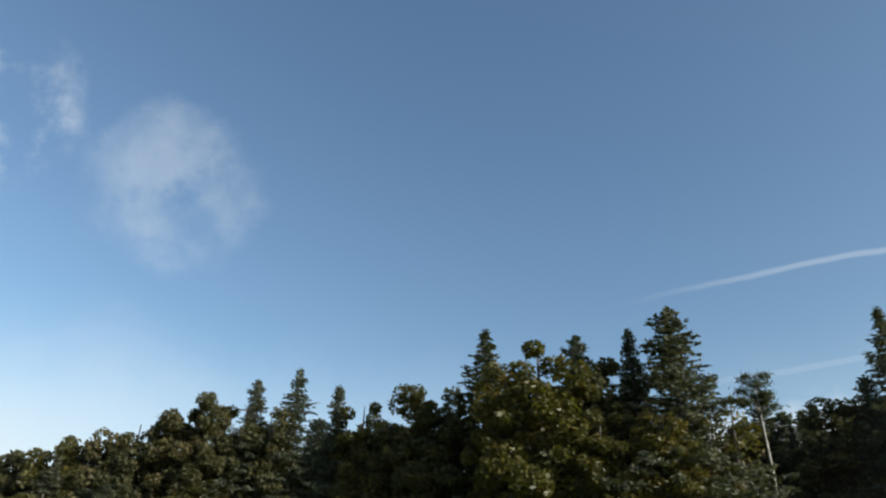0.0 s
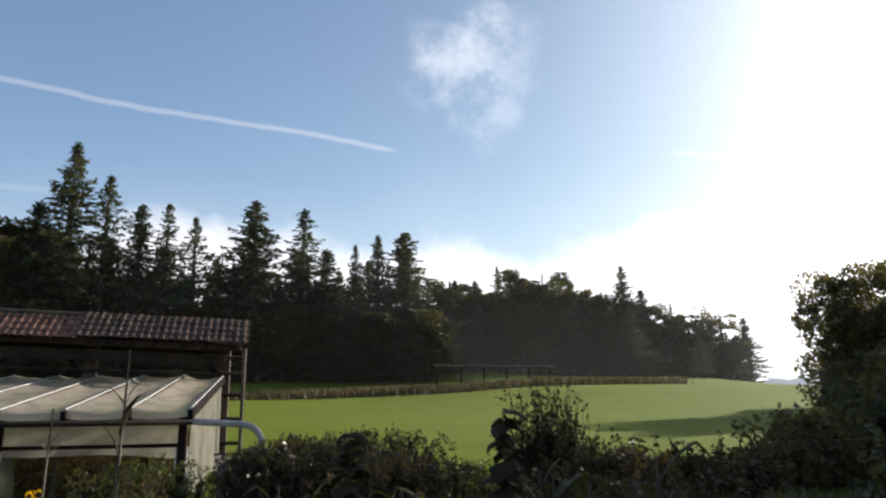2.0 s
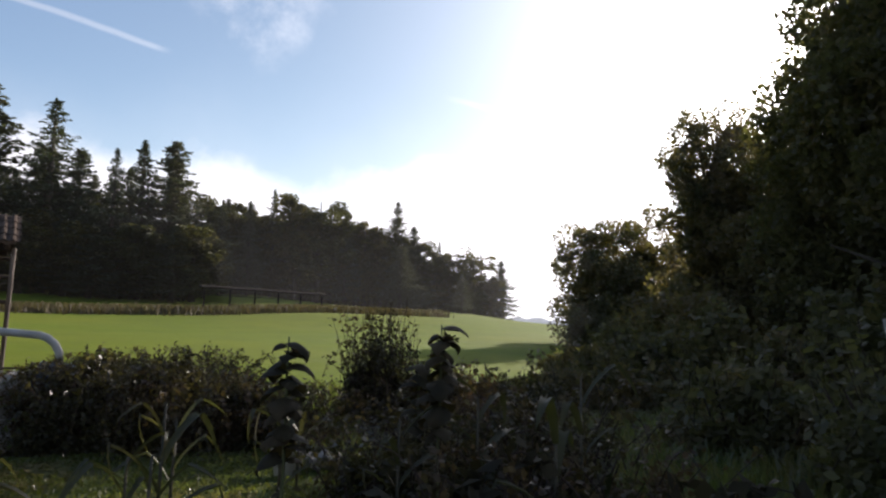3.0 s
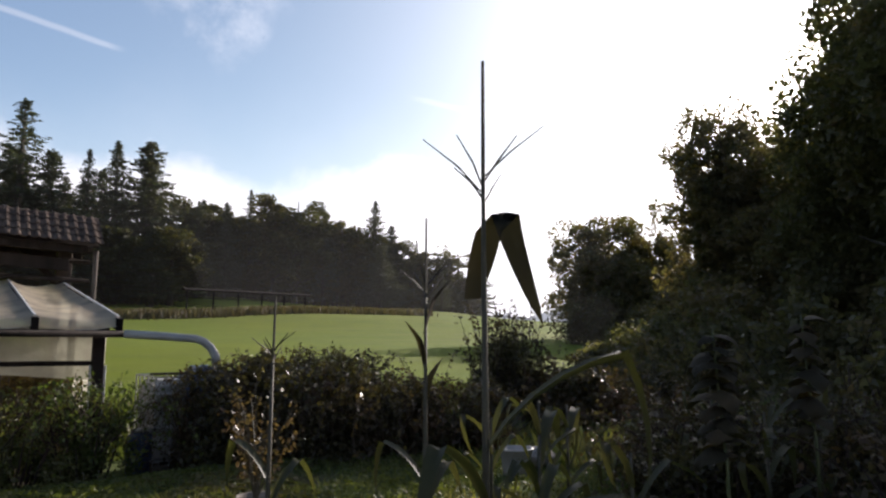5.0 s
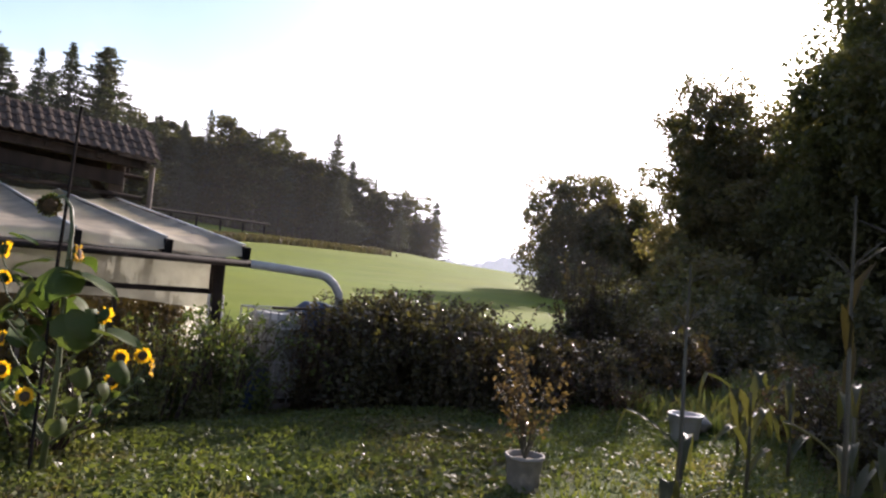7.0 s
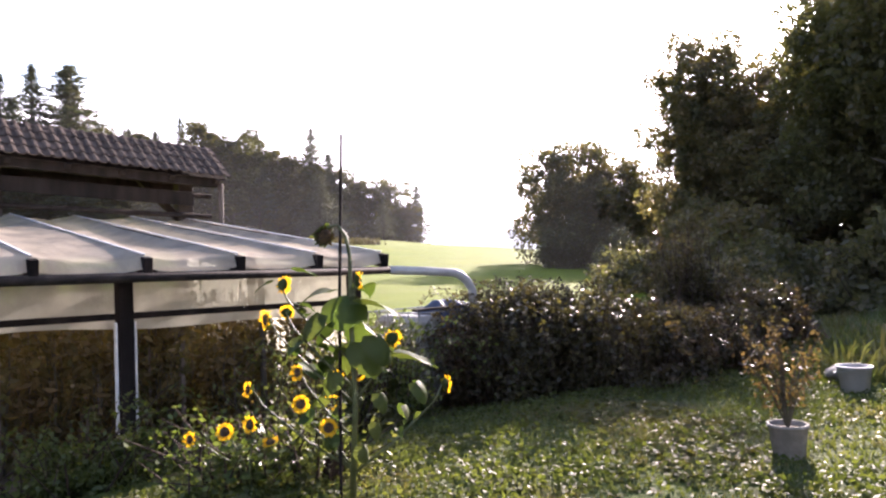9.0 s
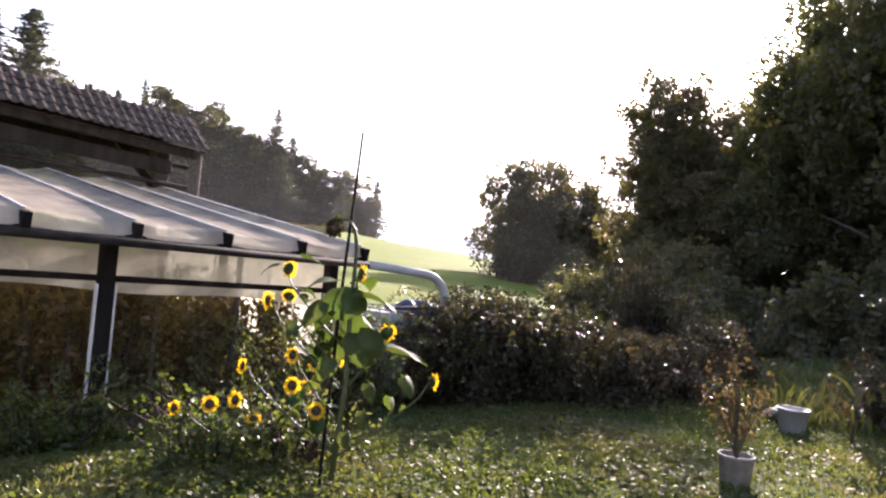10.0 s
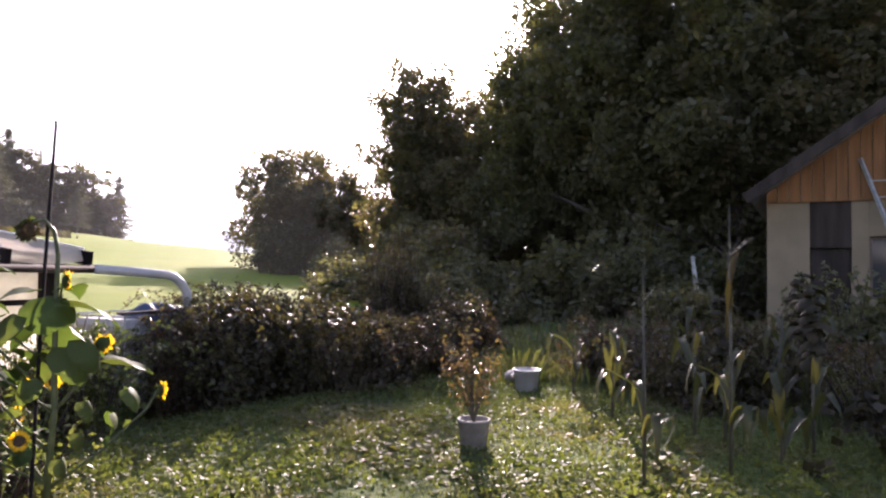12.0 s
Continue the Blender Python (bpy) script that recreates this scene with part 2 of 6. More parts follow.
GREYTILE = surface("weathered_tile", (0.090, 0.075, 0.060), (0.145, 0.120, 0.098), 7.0, 0.9, 0.5, (0.07, 0.062, 0.045), spec=0.08, vary=0.25)
REDTILE = surface("red_tile", (0.42, 0.10, 0.045), (0.32, 0.085, 0.05), 7.0, 0.85, 0.4, spec=0.1, vary=0.15)
FILM = plastic_film("plastic_film", 0.17, (0.95, 0.83, 0.66))
WALLFILM = plastic_film("wall_film", 0.16, (0.56, 0.54, 0.44))
STRIP = surface("pale_strip", (0.62, 0.60, 0.56), (0.50, 0.48, 0.45), 6.0, 0.5, 0.1)
POT = surface("grimy_plastic", (0.24, 0.21, 0.18), (0.17, 0.15, 0.125), 14.0, 0.75, 0.3, (0.06, 0.05, 0.04), spec=0.12)
CANE = surface("bramble_cane", (0.030, 0.019, 0.015), (0.055, 0.036, 0.026), 8.0, 0.8, 0.2, spec=0.1)
GUTTER = surface("gutter_metal", (0.022, 0.017, 0.015), (0.042, 0.034, 0.029), 9.0, 0.8, 0.2, spec=0.1)
PIPE = surface("grey_pipe", (0.34, 0.33, 0.31), (0.26, 0.25, 0.24), 5.0, 0.45, 0.1, (0.18, 0.17, 0.16))
STEEL = surface("galvanised_steel", (0.30, 0.30, 0.30), (0.45, 0.45, 0.45), 9.0, 0.45, 0.2, metal=0.8)
TANK = surface("milky_plastic", (0.25, 0.24, 0.225), (0.19, 0.185, 0.17), 2.0, 0.5, 0.1, (0.12, 0.115, 0.10))
BLUE = surface("blue_plastic", (0.014, 0.026, 0.060), (0.022, 0.040, 0.090), 3.0, 0.45, 0.15, (0.03, 0.035, 0.05))
WHITEPLASTIC = surface("white_plastic", (0.30, 0.28, 0.26), (0.24, 0.22, 0.20), 4.0, 0.5, 0.1, (0.16, 0.14, 0.12))
SOIL = surface("soil", (0.045, 0.032, 0.022), (0.080, 0.058, 0.040), 20.0, 0.95, 0.8)
PLASTER = surface("cream_plaster", (0.24, 0.18, 0.11), (0.20, 0.15, 0.09), 2.0, 0.9, 0.3, (0.16, 0.12, 0.075))
BOARD = surface("orange_boards", (0.25, 0.12, 0.05), (0.18, 0.085, 0.036), 4.0, 0.8, 0.3, spec=0.1, stretch=(3, 3, 0.3), vary=0.12)
SLATE = surface("grey_roofing", (0.16, 0.16, 0.17), (0.22, 0.22, 0.23), 5.0, 0.6, 0.4, (0.12, 0.12, 0.11))


def glass_material():
    m, n = material("window_glass")
    p = n.add("ShaderNodeBsdfPrincipled", {"Base Color": (0.03, 0.035, 0.04, 1), "Roughness": 0.06, "Specular IOR Level": 0.7})
    n.add("ShaderNodeOutputMaterial", {"Surface": p.outputs[0]})
    return m


GLASS = glass_material()


def mist_glow_material():
    """Far hills; thick bright morning mist is put into their pale colour and glow."""
    m, n = material("glowing_mist_wood")
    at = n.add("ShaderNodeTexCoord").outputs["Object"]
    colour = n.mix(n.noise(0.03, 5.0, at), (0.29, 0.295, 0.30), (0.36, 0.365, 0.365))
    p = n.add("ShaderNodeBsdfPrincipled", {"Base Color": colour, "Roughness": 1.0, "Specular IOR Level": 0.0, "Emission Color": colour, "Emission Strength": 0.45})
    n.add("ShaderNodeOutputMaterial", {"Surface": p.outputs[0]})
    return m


DISTANT = mist_glow_material()


def haze_sheet_material(density):
    """A sheet that stands in for thin haze: it passes nearly all light and scatters a trace of the sun's, less with
    height.
    """
    m, n = material("sheet_haze")
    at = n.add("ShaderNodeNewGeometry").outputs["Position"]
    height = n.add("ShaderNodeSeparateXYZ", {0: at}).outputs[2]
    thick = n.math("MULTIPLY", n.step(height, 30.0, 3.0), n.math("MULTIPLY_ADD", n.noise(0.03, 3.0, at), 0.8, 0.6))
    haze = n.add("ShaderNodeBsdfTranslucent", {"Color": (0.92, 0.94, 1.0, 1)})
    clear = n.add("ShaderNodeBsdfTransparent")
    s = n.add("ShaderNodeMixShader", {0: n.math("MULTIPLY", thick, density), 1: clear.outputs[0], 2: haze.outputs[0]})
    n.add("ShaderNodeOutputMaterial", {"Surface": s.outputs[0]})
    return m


HAZE_SHEET, THIN_HAZE_SHEET = haze_sheet_material(0.0095), haze_sheet_material(0.0035)

# ---------------------------------------------------------------- helpers for shapes


def smooth(v, lo, hi):
    v = np.clip((np.asarray(v, float) - lo) / (hi - lo), 0, 1)
    return v * v * (3 - 2 * v)


# the meadow's contours run askew to the garden
SLOPE_COS, SLOPE_SIN = math.cos(radians(5.4)), math.sin(radians(5.4))


def uphill(x, y):
    """The place in the world of a point given along and up the meadow's slope."""
    x = np.asarray(x, float) + 0.25
    y = np.asarray(y, float)
    return x * SLOPE_COS + y * SLOPE_SIN, -x * SLOPE_SIN + y * SLOPE_COS


def beside(x, y):
    """The place in the world of a point given along the garden's lower boundary."""
    a = radians(4.7)
    x, y = x + 4.65, y + 6.64
    return x * math.cos(a) + y * math.sin(a) - 5.26, -x * math.sin(a) + y * math.cos(a) - 6.44


def land(x, y):
    """Height of the ground: a garden terrace, then a meadow that climbs towards the woods."""
    x, y = np.asarray(x, float), np.asarray(y, float)
    z = 0.42 - 0.35 * smooth(y, -2.6, 0.3)
    x, y = x * SLOPE_COS - y * SLOPE_SIN - 0.25, x * SLOPE_SIN + y * SLOPE_COS
    climb = 0.125 - 0.065 * smooth(x, 10, 45) - 0.025 * smooth(x, 45, 80)
    z = z + 0.060 * np.clip(y - 2, 0, 68) + climb * np.clip(y - 70, 0, 42)
    z = z + 0.55 * smooth(x, -6, 25) * smooth(y, 30, 70) - 0.045 * np.clip(y - 112, 0, 600) * smooth(y, 108, 150) * smooth(x, 40, 85)
    z = z + (0.09 * np.clip(y - 112, 0, 40) - 0.06 * np.clip(y - 160, 0, 500)) * (1 - smooth(x, 40, 85))
    z = z + (0.085 * np.clip(-x - 14, 0, 120) - 0.012 * np.clip(x - 40, 0, 120)) * smooth(y, 3, 16)
    z = z + smooth(x, 12, 30) * (1 - smooth(x, 58, 76)) * (0.55 * smooth(y, 45, 65) + 0.9 * smooth(y, 74, 96)) + 0.75 * (1 - smooth(x, -12, 6)) * smooth(y, 70, 86)
    z = z + 0.2 * np.sin(x * 0.11 + 1.0) * np.sin(y * 0.09) * smooth(y, 10, 30)
    return z


def z_at(x, y):
    return float(land(x, y))


def mesh(name, verts, faces, mat, flat=True):
    me = bpy.data.meshes.new(name)
    me.from_pydata([tuple(v) for v in np.asarray(verts, float)], [], [tuple(int(i) for i in f) for f in faces])
    me.materials.append(mat)
    if not flat:
        me.polygons.foreach_set("use_smooth", [True] * len(me.polygons))
    me.update()
    return me


def part(name, me, parent=None, label="", at=None):
    ob = new(name, me)
    if parent is not None:
        ob.parent = parent
    if at is not None:
        ob.matrix_basis = at
    if label:
        tagged(ob, label)
    return ob


def thing(name, label, category, at=None, group="", kind=""):
    ob = new(name)
    ob.empty_display_size = 0.2
    if at is not None:
        ob.matrix_basis = at
    return tagged(ob, label, category, group, kind)


def join(*pieces):
    """Several (verts, faces) as one."""
    verts, faces, base = [], [], 0
    for v, f in pieces:
        v = np.asarray(v, float)
        verts.append(v)
        faces += [tuple(int(i) + base for i in q) for q in f]
        base += len(v)
    return np.concatenate(verts), faces


def box(x0, y0, z0, x1, y1, z1, bevel=0.006):
    """A box with its upright edges and rims taken off."""
    b = min(bevel, (x1 - x0) * 0.3, (y1 - y0) * 0.3, (z1 - z0) * 0.3)
    ring = [(x0 + b, y0), (x1 - b, y0), (x1, y0 + b), (x1, y1 - b), (x1 - b, y1), (x0 + b, y1), (x0, y1 - b), (x0, y0 + b)]
    cx, cy = (x0 + x1) / 2, (y0 + y1) / 2
    inner = [(cx + (x - cx) * (1 - 2 * b / (x1 - x0)), cy + (y - cy) * (1 - 2 * b / (y1 - y0))) for x, y in ring]
    v = [(x, y, z0) for x, y in inner] + [(x, y, z0 + b) for x, y in ring] + [(x, y, z1 - b) for x, y in ring] + [(x, y, z1) for x, y in inner]
    f = [tuple(range(7, -1, -1)), tuple(range(24, 32))]
    for k in range(3):
        f += [(8 * k + i, 8 * k + (i + 1) % 8, 8 * k + 8 + (i + 1) % 8, 8 * k + 8 + i) for i in range(8)]
    return np.array(v), f


def turned(shape, m):
    v, f = shape
    m = np.array(m)
    return np.asarray(v) @ m[:3, :3].T + m[:3, 3], f


def beam(p, q, w, h):
    """A squared timber from p to q, w across and h high."""
    p, q = Vector(p), Vector(q)
    run = (q - p)
    side = run.cross(Vector((0, 0, 1)))
    side = side.normalized() if side.length > 1e-4 else Vector((1, 0, 0))
    up = side.cross(run).normalized()
    m = Matrix((( *side, 0), (*run.normalized(), 0), (*up, 0), (0, 0, 0, 1))).transposed()
    m = Matrix.Translation(p) @ m
    return turned(box(-w / 2, 0, -h / 2, w / 2, run.length, h / 2), m)


def tube(points, radii, sides=8, cap=True):
    """A round rod along points."""
    pts = [Vector(p) for p in points]
    if not hasattr(radii, "__len__"):
        radii = [radii] * len(pts)
    v, f = [], []
    ref = Vector((0.31, 0.17, 0.93))
    for i, p in enumerate(pts):
        run = (pts[min(i + 1, len(pts) - 1)] - pts[max(i - 1, 0)]).normalized()
        a = run.cross(ref)
        a = (a if a.length > 0.05 else run.cross(Vector((1, 0, 0)))).normalized()
        b = run.cross(a)
        for k in range(sides):
            t = 2 * math.pi * k / sides
            v.append(p + (a * math.cos(t) + b * math.sin(t)) * radii[i])
    for i in range(len(pts) - 1):
        f += [(i * sides + k, i * sides + (k + 1) % sides, (i + 1) * sides + (k + 1) % sides, (i + 1) * sides + k) for k in range(sides)]
    if cap:
        f += [tuple(range(sides - 1, -1, -1)), tuple(range((len(pts) - 1) * sides, len(pts) * sides))]
    return np.array([tuple(p) for p in v]), f


def lathe(profile, sides=20):
    v = [(r * math.cos(2 * math.pi * k / sides), r * math.sin(2 * math.pi * k / sides), z) for r, z in profile for k in range(sides)]
    f = [(i * sides + k, i * sides + (k + 1) % sides, (i + 1) * sides + (k + 1) % sides, (i + 1) * sides + k)
         for i in range(len(profile) - 1) for k in range(sides)]
    f += [tuple(range(sides - 1, -1, -1)), tuple(range((len(profile) - 1) * sides, len(profile) * sides))]
    return np.array(v), f


def leaf_cloud(centres, size, rng, flat=0.0, slim=0.55, outward=None):
    """One small pointed leaf at each centre, turned at random; flat pulls them level."""
    n = len(centres)
    u = rng.normal(size=(n, 3))
    u[:, 2] *= 1 - flat
    if outward is not None:
        u = u * 0.7 + outward
    u /= np.linalg.norm(u, axis=1)[:, None]
    w = rng.normal(size=(n, 3))
    if flat:
        w[:, 2] *= 1 - flat
    v = np.cross(u, w)
    v = w - (w * u).sum(1)[:, None] * u
    v /= np.linalg.norm(v, axis=1)[:, None]
    s = (size * rng.uniform(0.6, 1.4, n))[:, None]
    bend = np.cross(u, v) * s * 0.18
    verts = np.stack([centres - u * s, centres + v * s * slim - bend, centres + u * s, centres - v * s * slim - bend], 1).reshape(-1, 3)
    i = np.arange(n)[:, None] * 4
    return verts, np.concatenate([i, i + 1, i + 2, i + 3], 1)


def fast_mesh(name, verts, faces, mat):
    """A mesh of four-cornered faces from arrays."""
    me = bpy.data.meshes.new(name)
    faces = np.asarray(faces, np.int32)
    me.vertices.add(len(verts))
    me.vertices.foreach_set("co", np.asarray(verts, np.float32).ravel())
    me.loops.add(faces.size)
    me.loops.foreach_set("vertex_index", faces.ravel())
    me.polygons.add(len(faces))
    me.polygons.foreach_set("loop_start", np.arange(0, faces.size, faces.shape[1], dtype=np.int32))
    me.materials.append(mat)
    me.update(calc_edges=True)
    me.validate()
    return me

# ---------------------------------------------------------------- ground and distance


def spread(n, near, far):
    t = np.linspace(-1, 1, n)
    return np.sign(t) * (near * np.abs(t) + (far - near) * np.abs(t) ** 5)


def build_ground():
    xs, ys = spread(181, 130, 4200), spread(181, 150, 4200) + 12
    gx, gy = np.meshgrid(xs, ys)
    gz = land(gx, gy)
    k = len(xs)
    i = np.arange(k * k).reshape(k, k)
    faces = np.stack([i[:-1, :-1], i[:-1, 1:], i[1:, 1:], i[1:, :-1]], -1).reshape(-1, 4)
    me = fast_mesh("ground", np.stack([gx, gy, gz], -1).reshape(-1, 3), faces, MEADOW)
    me.polygons.foreach_set("use_smooth", [True] * len(me.polygons))
    tagged(new("ground", me), "green meadow climbing from a rough garden lawn", "meadow", kind="structure")


def build_hill(name, az0, az1, reach, top, seed, mat):
    """A far wooded ridge with an uneven top."""
    rng = np.random.default_rng(seed)
    n = 90
    v, f = [], []
    for i in range(n):
        az = radians(az0 + (az1 - az0) * i / (n - 1))
        edge = math.sin(math.pi * i / (n - 1)) ** 0.5
        h = top * edge * (0.75 + 0.25 * math.sin(i * 0.13 + seed)) + rng.uniform(0, 0.10) * top * edge
        for d, z in ((0, -40), (30, h * 0.7 - 4), (60, h), (160, h * 0.6), (220, -40)):
            v.append((math.sin(az) * (reach + d), math.cos(az) * (reach + d), z))
    for i in range(n - 1):
        f += [(i * 5 + k, i * 5 + k + 1, i * 5 + k + 6, i * 5 + k + 5) for k in range(4)]
    tagged(new(name, mesh(name, v, f, mat)), "wooded hill painted pale and glowing for mist, beyond the meadow", "hill", kind="structure")


build_ground()
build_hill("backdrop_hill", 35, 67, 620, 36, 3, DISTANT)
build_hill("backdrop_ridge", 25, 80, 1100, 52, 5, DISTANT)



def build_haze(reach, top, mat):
    """One translucent sheet added in place of haze over the meadow, a ring about the garden."""
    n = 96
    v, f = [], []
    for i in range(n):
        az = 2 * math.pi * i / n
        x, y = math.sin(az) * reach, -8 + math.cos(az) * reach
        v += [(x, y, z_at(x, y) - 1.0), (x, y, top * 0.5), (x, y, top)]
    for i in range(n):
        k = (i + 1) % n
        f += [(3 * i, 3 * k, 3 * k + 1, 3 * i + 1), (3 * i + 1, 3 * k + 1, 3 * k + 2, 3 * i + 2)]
    tagged(new("morning_haze", mesh("morning_haze", v, f, mat, False)), "thin translucent sheet added as haze over the meadow", "haze", kind="stuff")


# added ring sheets that lighten the dark woods and trees like haze and glare
for haze_reach, haze_top, air in ((27, 30, THIN_HAZE_SHEET), (92, 34, HAZE_SHEET), (124, 36, HAZE_SHEET), (230, 42, HAZE_SHEET), (420, 60, HAZE_SHEET)):
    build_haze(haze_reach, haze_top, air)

# ---------------------------------------------------------------- trees


def limb_set(rng, height, start, reach, count):
    out = []
    for k in range(count):
        z = height * (start + (0.82 - start) * k / count)
        a = k * 2.4 + rng.uniform(-0.4, 0.4)
        r = reach * (1.0 - 0.55 * (k / count))
        mid = Vector((math.cos(a) * r * 0.38, math.sin(a) * r * 0.38, z + r * 0.18))
        tip = Vector((math.cos(a) * r * 0.7, math.sin(a) * r * 0.7, z + r * 0.32))
        w = height * 0.007 * (1.2 - 0.7 * k / count)
        out.append(tube([(0, 0, z), mid, tip], [w, w * 0.6, w * 0.2], 5, False))
    return out


def broadleaf(name, label, height, radius, seed, leaves, leaf, mat, bark=BARK, lobes=34, low=0.12, gaps=0.0):
    """A broad-leaved tree: trunk and limbs, crown of loose leaf clumps with an uneven outline."""
    rng = np.random.default_rng(seed)
    ob = thing(name, label, "tree")
    bend = rng.uniform(-0.02, 0.02, 2) * height
    trunk = tube([(0, 0, -0.6), (bend[0] * 0.4, bend[1] * 0.4, height * 0.35), (bend[0], bend[1], height * 0.86)],
                 [height * 0.020, height * 0.014, height * 0.003], 8)
    part("trunk", mesh("trunk", *join(trunk, *limb_set(rng, height, low + 0.1, radius, 11)), bark, False), ob)
    mid = height * (1 + low) / 2
    half = height * (1 - low) / 2
    centres = []
    per = leaves // lobes
    for k in range(lobes):
        d = rng.normal(size=3)
        d /= np.linalg.norm(d)
        r = rng.uniform(0.30, 0.86)
        squeeze = 1.0 if d[2] < 0 else 0.9
        c = np.array([d[0] * radius * r * squeeze, d[1] * radius * r * squeeze, mid + d[2] * half * r])
        size = rng.uniform(0.13, 0.30) * radius
        p = rng.normal(size=(per, 3))
        p /= np.linalg.norm(p, axis=1)[:, None]
        p *= (rng.uniform(0.25, 1, per) ** 0.45)[:, None] * size * np.array([1.0, 1.0, 0.85])
        if gaps:
            p = p[rng.uniform(size=per) > gaps * (rng.uniform() + 0.3)]
        centres.append(c + p)
    centres = np.concatenate(centres)
    part("crown", fast_mesh("crown", *leaf_cloud(centres, leaf, rng, 0.2), mat), ob)
    return ob


def spruce(name, label, height, radius, seed, mat=SPRUCE, sparse=1.0, bare=0.08):
    """A spruce: whorls of drooping boughs, each with hanging twigs."""
    rng = np.random.default_rng(seed)
    ob = thing(name, label, "tree")
    part("trunk", mesh("trunk", *tube([(0, 0, -0.6), (0, 0, height * 0.5), (0, 0, height * 0.99)],
                                      [height * 0.013, height * 0.009, 0.02], 7), BARK, False), ob)
    uneven = rng.uniform(0, 6.28, 3)
    limbs, tufts = [], []
    z = height * bare
    while z < height * 0.985:
        left = 1 - z / height
        lumpy = 1 + 0.20 * math.sin(z * 0.8 + uneven[0]) + 0.14 * math.sin(z * 2.1 + uneven[1])
        reach = radius * min(1.0, left * 1.3 + 0.02) ** 0.85 * lumpy
        turn = rng.uniform(0, 6.28)
        for k in range(max(4, int(7 * sparse))):
            if rng.random() < 0.16:
                continue
            a = turn + 6.283 * k / max(4, int(7 * sparse)) + rng.normal() * 0.3
            r = max(0.12, reach * rng.uniform(0.45, 1.15))
            level = z + rng.normal() * 0.22 * (0.3 + left)
            droop = rng.uniform(0.10, 0.40) * (0.35 + left) if left > 0.12 else -0.5
            lift = rng.uniform(0.10, 0.30)
            t = np.linspace(0, 1, 5)
            line = np.stack([math.cos(a) * r * t, math.sin(a) * r * t, level - droop * r * t + lift * r * t * t], 1)
            if r > 0.8:
                limbs.append(tube(line[::2], [0.035, 0.02, 0.008], 4, False))
            n = max(7, int(20 * r * sparse))
            u = rng.uniform(0.05 if left < 0.5 else 0.3, 1.0, n) ** 0.8
            c = np.stack([np.interp(u, t, line[:, j]) for j in range(3)], 1)
            w = (0.10 + 0.16 * r) * (1.15 - u)[:, None]
            c += rng.normal(size=(n, 3)) * np.concatenate([w, w, 0.3 * w], 1)
            c[:, 2] -= rng.uniform(0, 0.5, n) ** 1.5 * (0.25 + left)
            tufts.append(c)
        z += rng.uniform(0.34, 0.66) * (0.55 + 0.5 * left) * height / 25
    tip = np.stack([rng.normal(size=14) * 0.05, rng.normal(size=14) * 0.05, height * rng.uniform(0.965, 1.0, 14)], 1)
    tagged(part("bough_mass", mesh("bough_mass", *join(*limbs), BARK, False), ob), kind="stuff")
    part("crown", fast_mesh("crown", *leaf_cloud(np.concatenate([*tufts, tip]), 0.20, rng, 0.15, 0.40), mat), ob)
    return ob


def bare_pine(name, label, height, seed):
    """A tall pine with a long bare trunk and a small flat crown."""
    rng = np.random.default_rng(seed)
    ob = thing(name, label, "tree")
    part("trunk", mesh("trunk", *join(tube([(0, 0, -0.6), (0.15, 0, height * 0.5), (-0.1, 0, height * 0.97)], [0.22, 0.17, 0.05], 7),
                                      *limb_set(rng, height, 0.80, 2.0, 7)), PALEBARK, False), ob)
    lobes = [np.array([rng.normal() * 1.1, rng.normal() * 1.1, height * rng.uniform(0.83, 1.0)]) for _ in range(15)]
    c = np.concatenate([b + rng.normal(size=(230, 3)) * (0.55, 0.55, 0.25) for b in lobes])
    part("crown", fast_mesh("crown", *leaf_cloud(c, 0.22, rng, 0.3, 0.3), PINE), ob)
    return ob


MODELS = {
    "S": [spruce("spruce", "tall dark green spruce at the edge of the woods", 25, r, 20 + i, SPRUCE, sp, b)
          for i, (r, sp, b) in enumerate(((4.3, 1.0, 0.08), (3.7, 0.9, 0.14), (4.8, 1.05, 0.06), (3.5, 0.8, 0.22)))],
    "P": [spruce("pine", "ragged grey-green pine with thin upper boughs", 25, 3.6, 40, PINE, 0.62, 0.35),
          spruce("pine", "ragged grey-green pine with thin upper boughs", 25, 3.9, 41, PINE, 0.68, 0.3)],
    "D": [broadleaf("broadleaf_tree", "dense green broad-leaved tree of the woods", 20, 5.2, 60 + i, 16000, 0.25, LEAFY, lobes=90, low=0.0) for i in range(3)],
    "O": [broadleaf("autumn_tree", "broad-leaved tree turning olive yellow in the sun", 20, 5.0, 70 + i, 16000, 0.25, OLIVE, lobes=90, low=0.0) for i in range(2)],
    "T": [broadleaf("thin_tree", "thin half-bare broad-leaved tree against the sky", 18, 3.6, 80 + i, 1500, 0.26, OLIVE, lobes=30, low=0.15, gaps=0.5) for i in range(2)],
}
MODEL_HEIGHT = {"S": 25.0, "P": 25.0, "D": 18.3, "O": 18.3, "T": 16.8}
USED = {k: 0 for k in MODELS}
tree_rng = random.Random(5)


def plant(kind, x, y, height, wide=1.0, group="trees of the wood"):
    """Stands a tree of this kind on the ground: the model itself first, then copies of it."""
    ms = MODELS[kind]
    i = USED[kind]
    USED[kind] += 1
    s = height / MODEL_HEIGHT[kind]
    m = pose(x, y, z_at(x, y), 0, 0, tree_rng.uniform(0, 360))
    src = ms[i % len(ms)]
    ob = src if i < len(ms) else copy_thing(src, m)
    ob.matrix_basis = m @ Matrix.Diagonal((s * wide, s * wide, s, 1))
    return tagged(ob, group=group)


VIEW = (1.63, -12.0, 1.89)


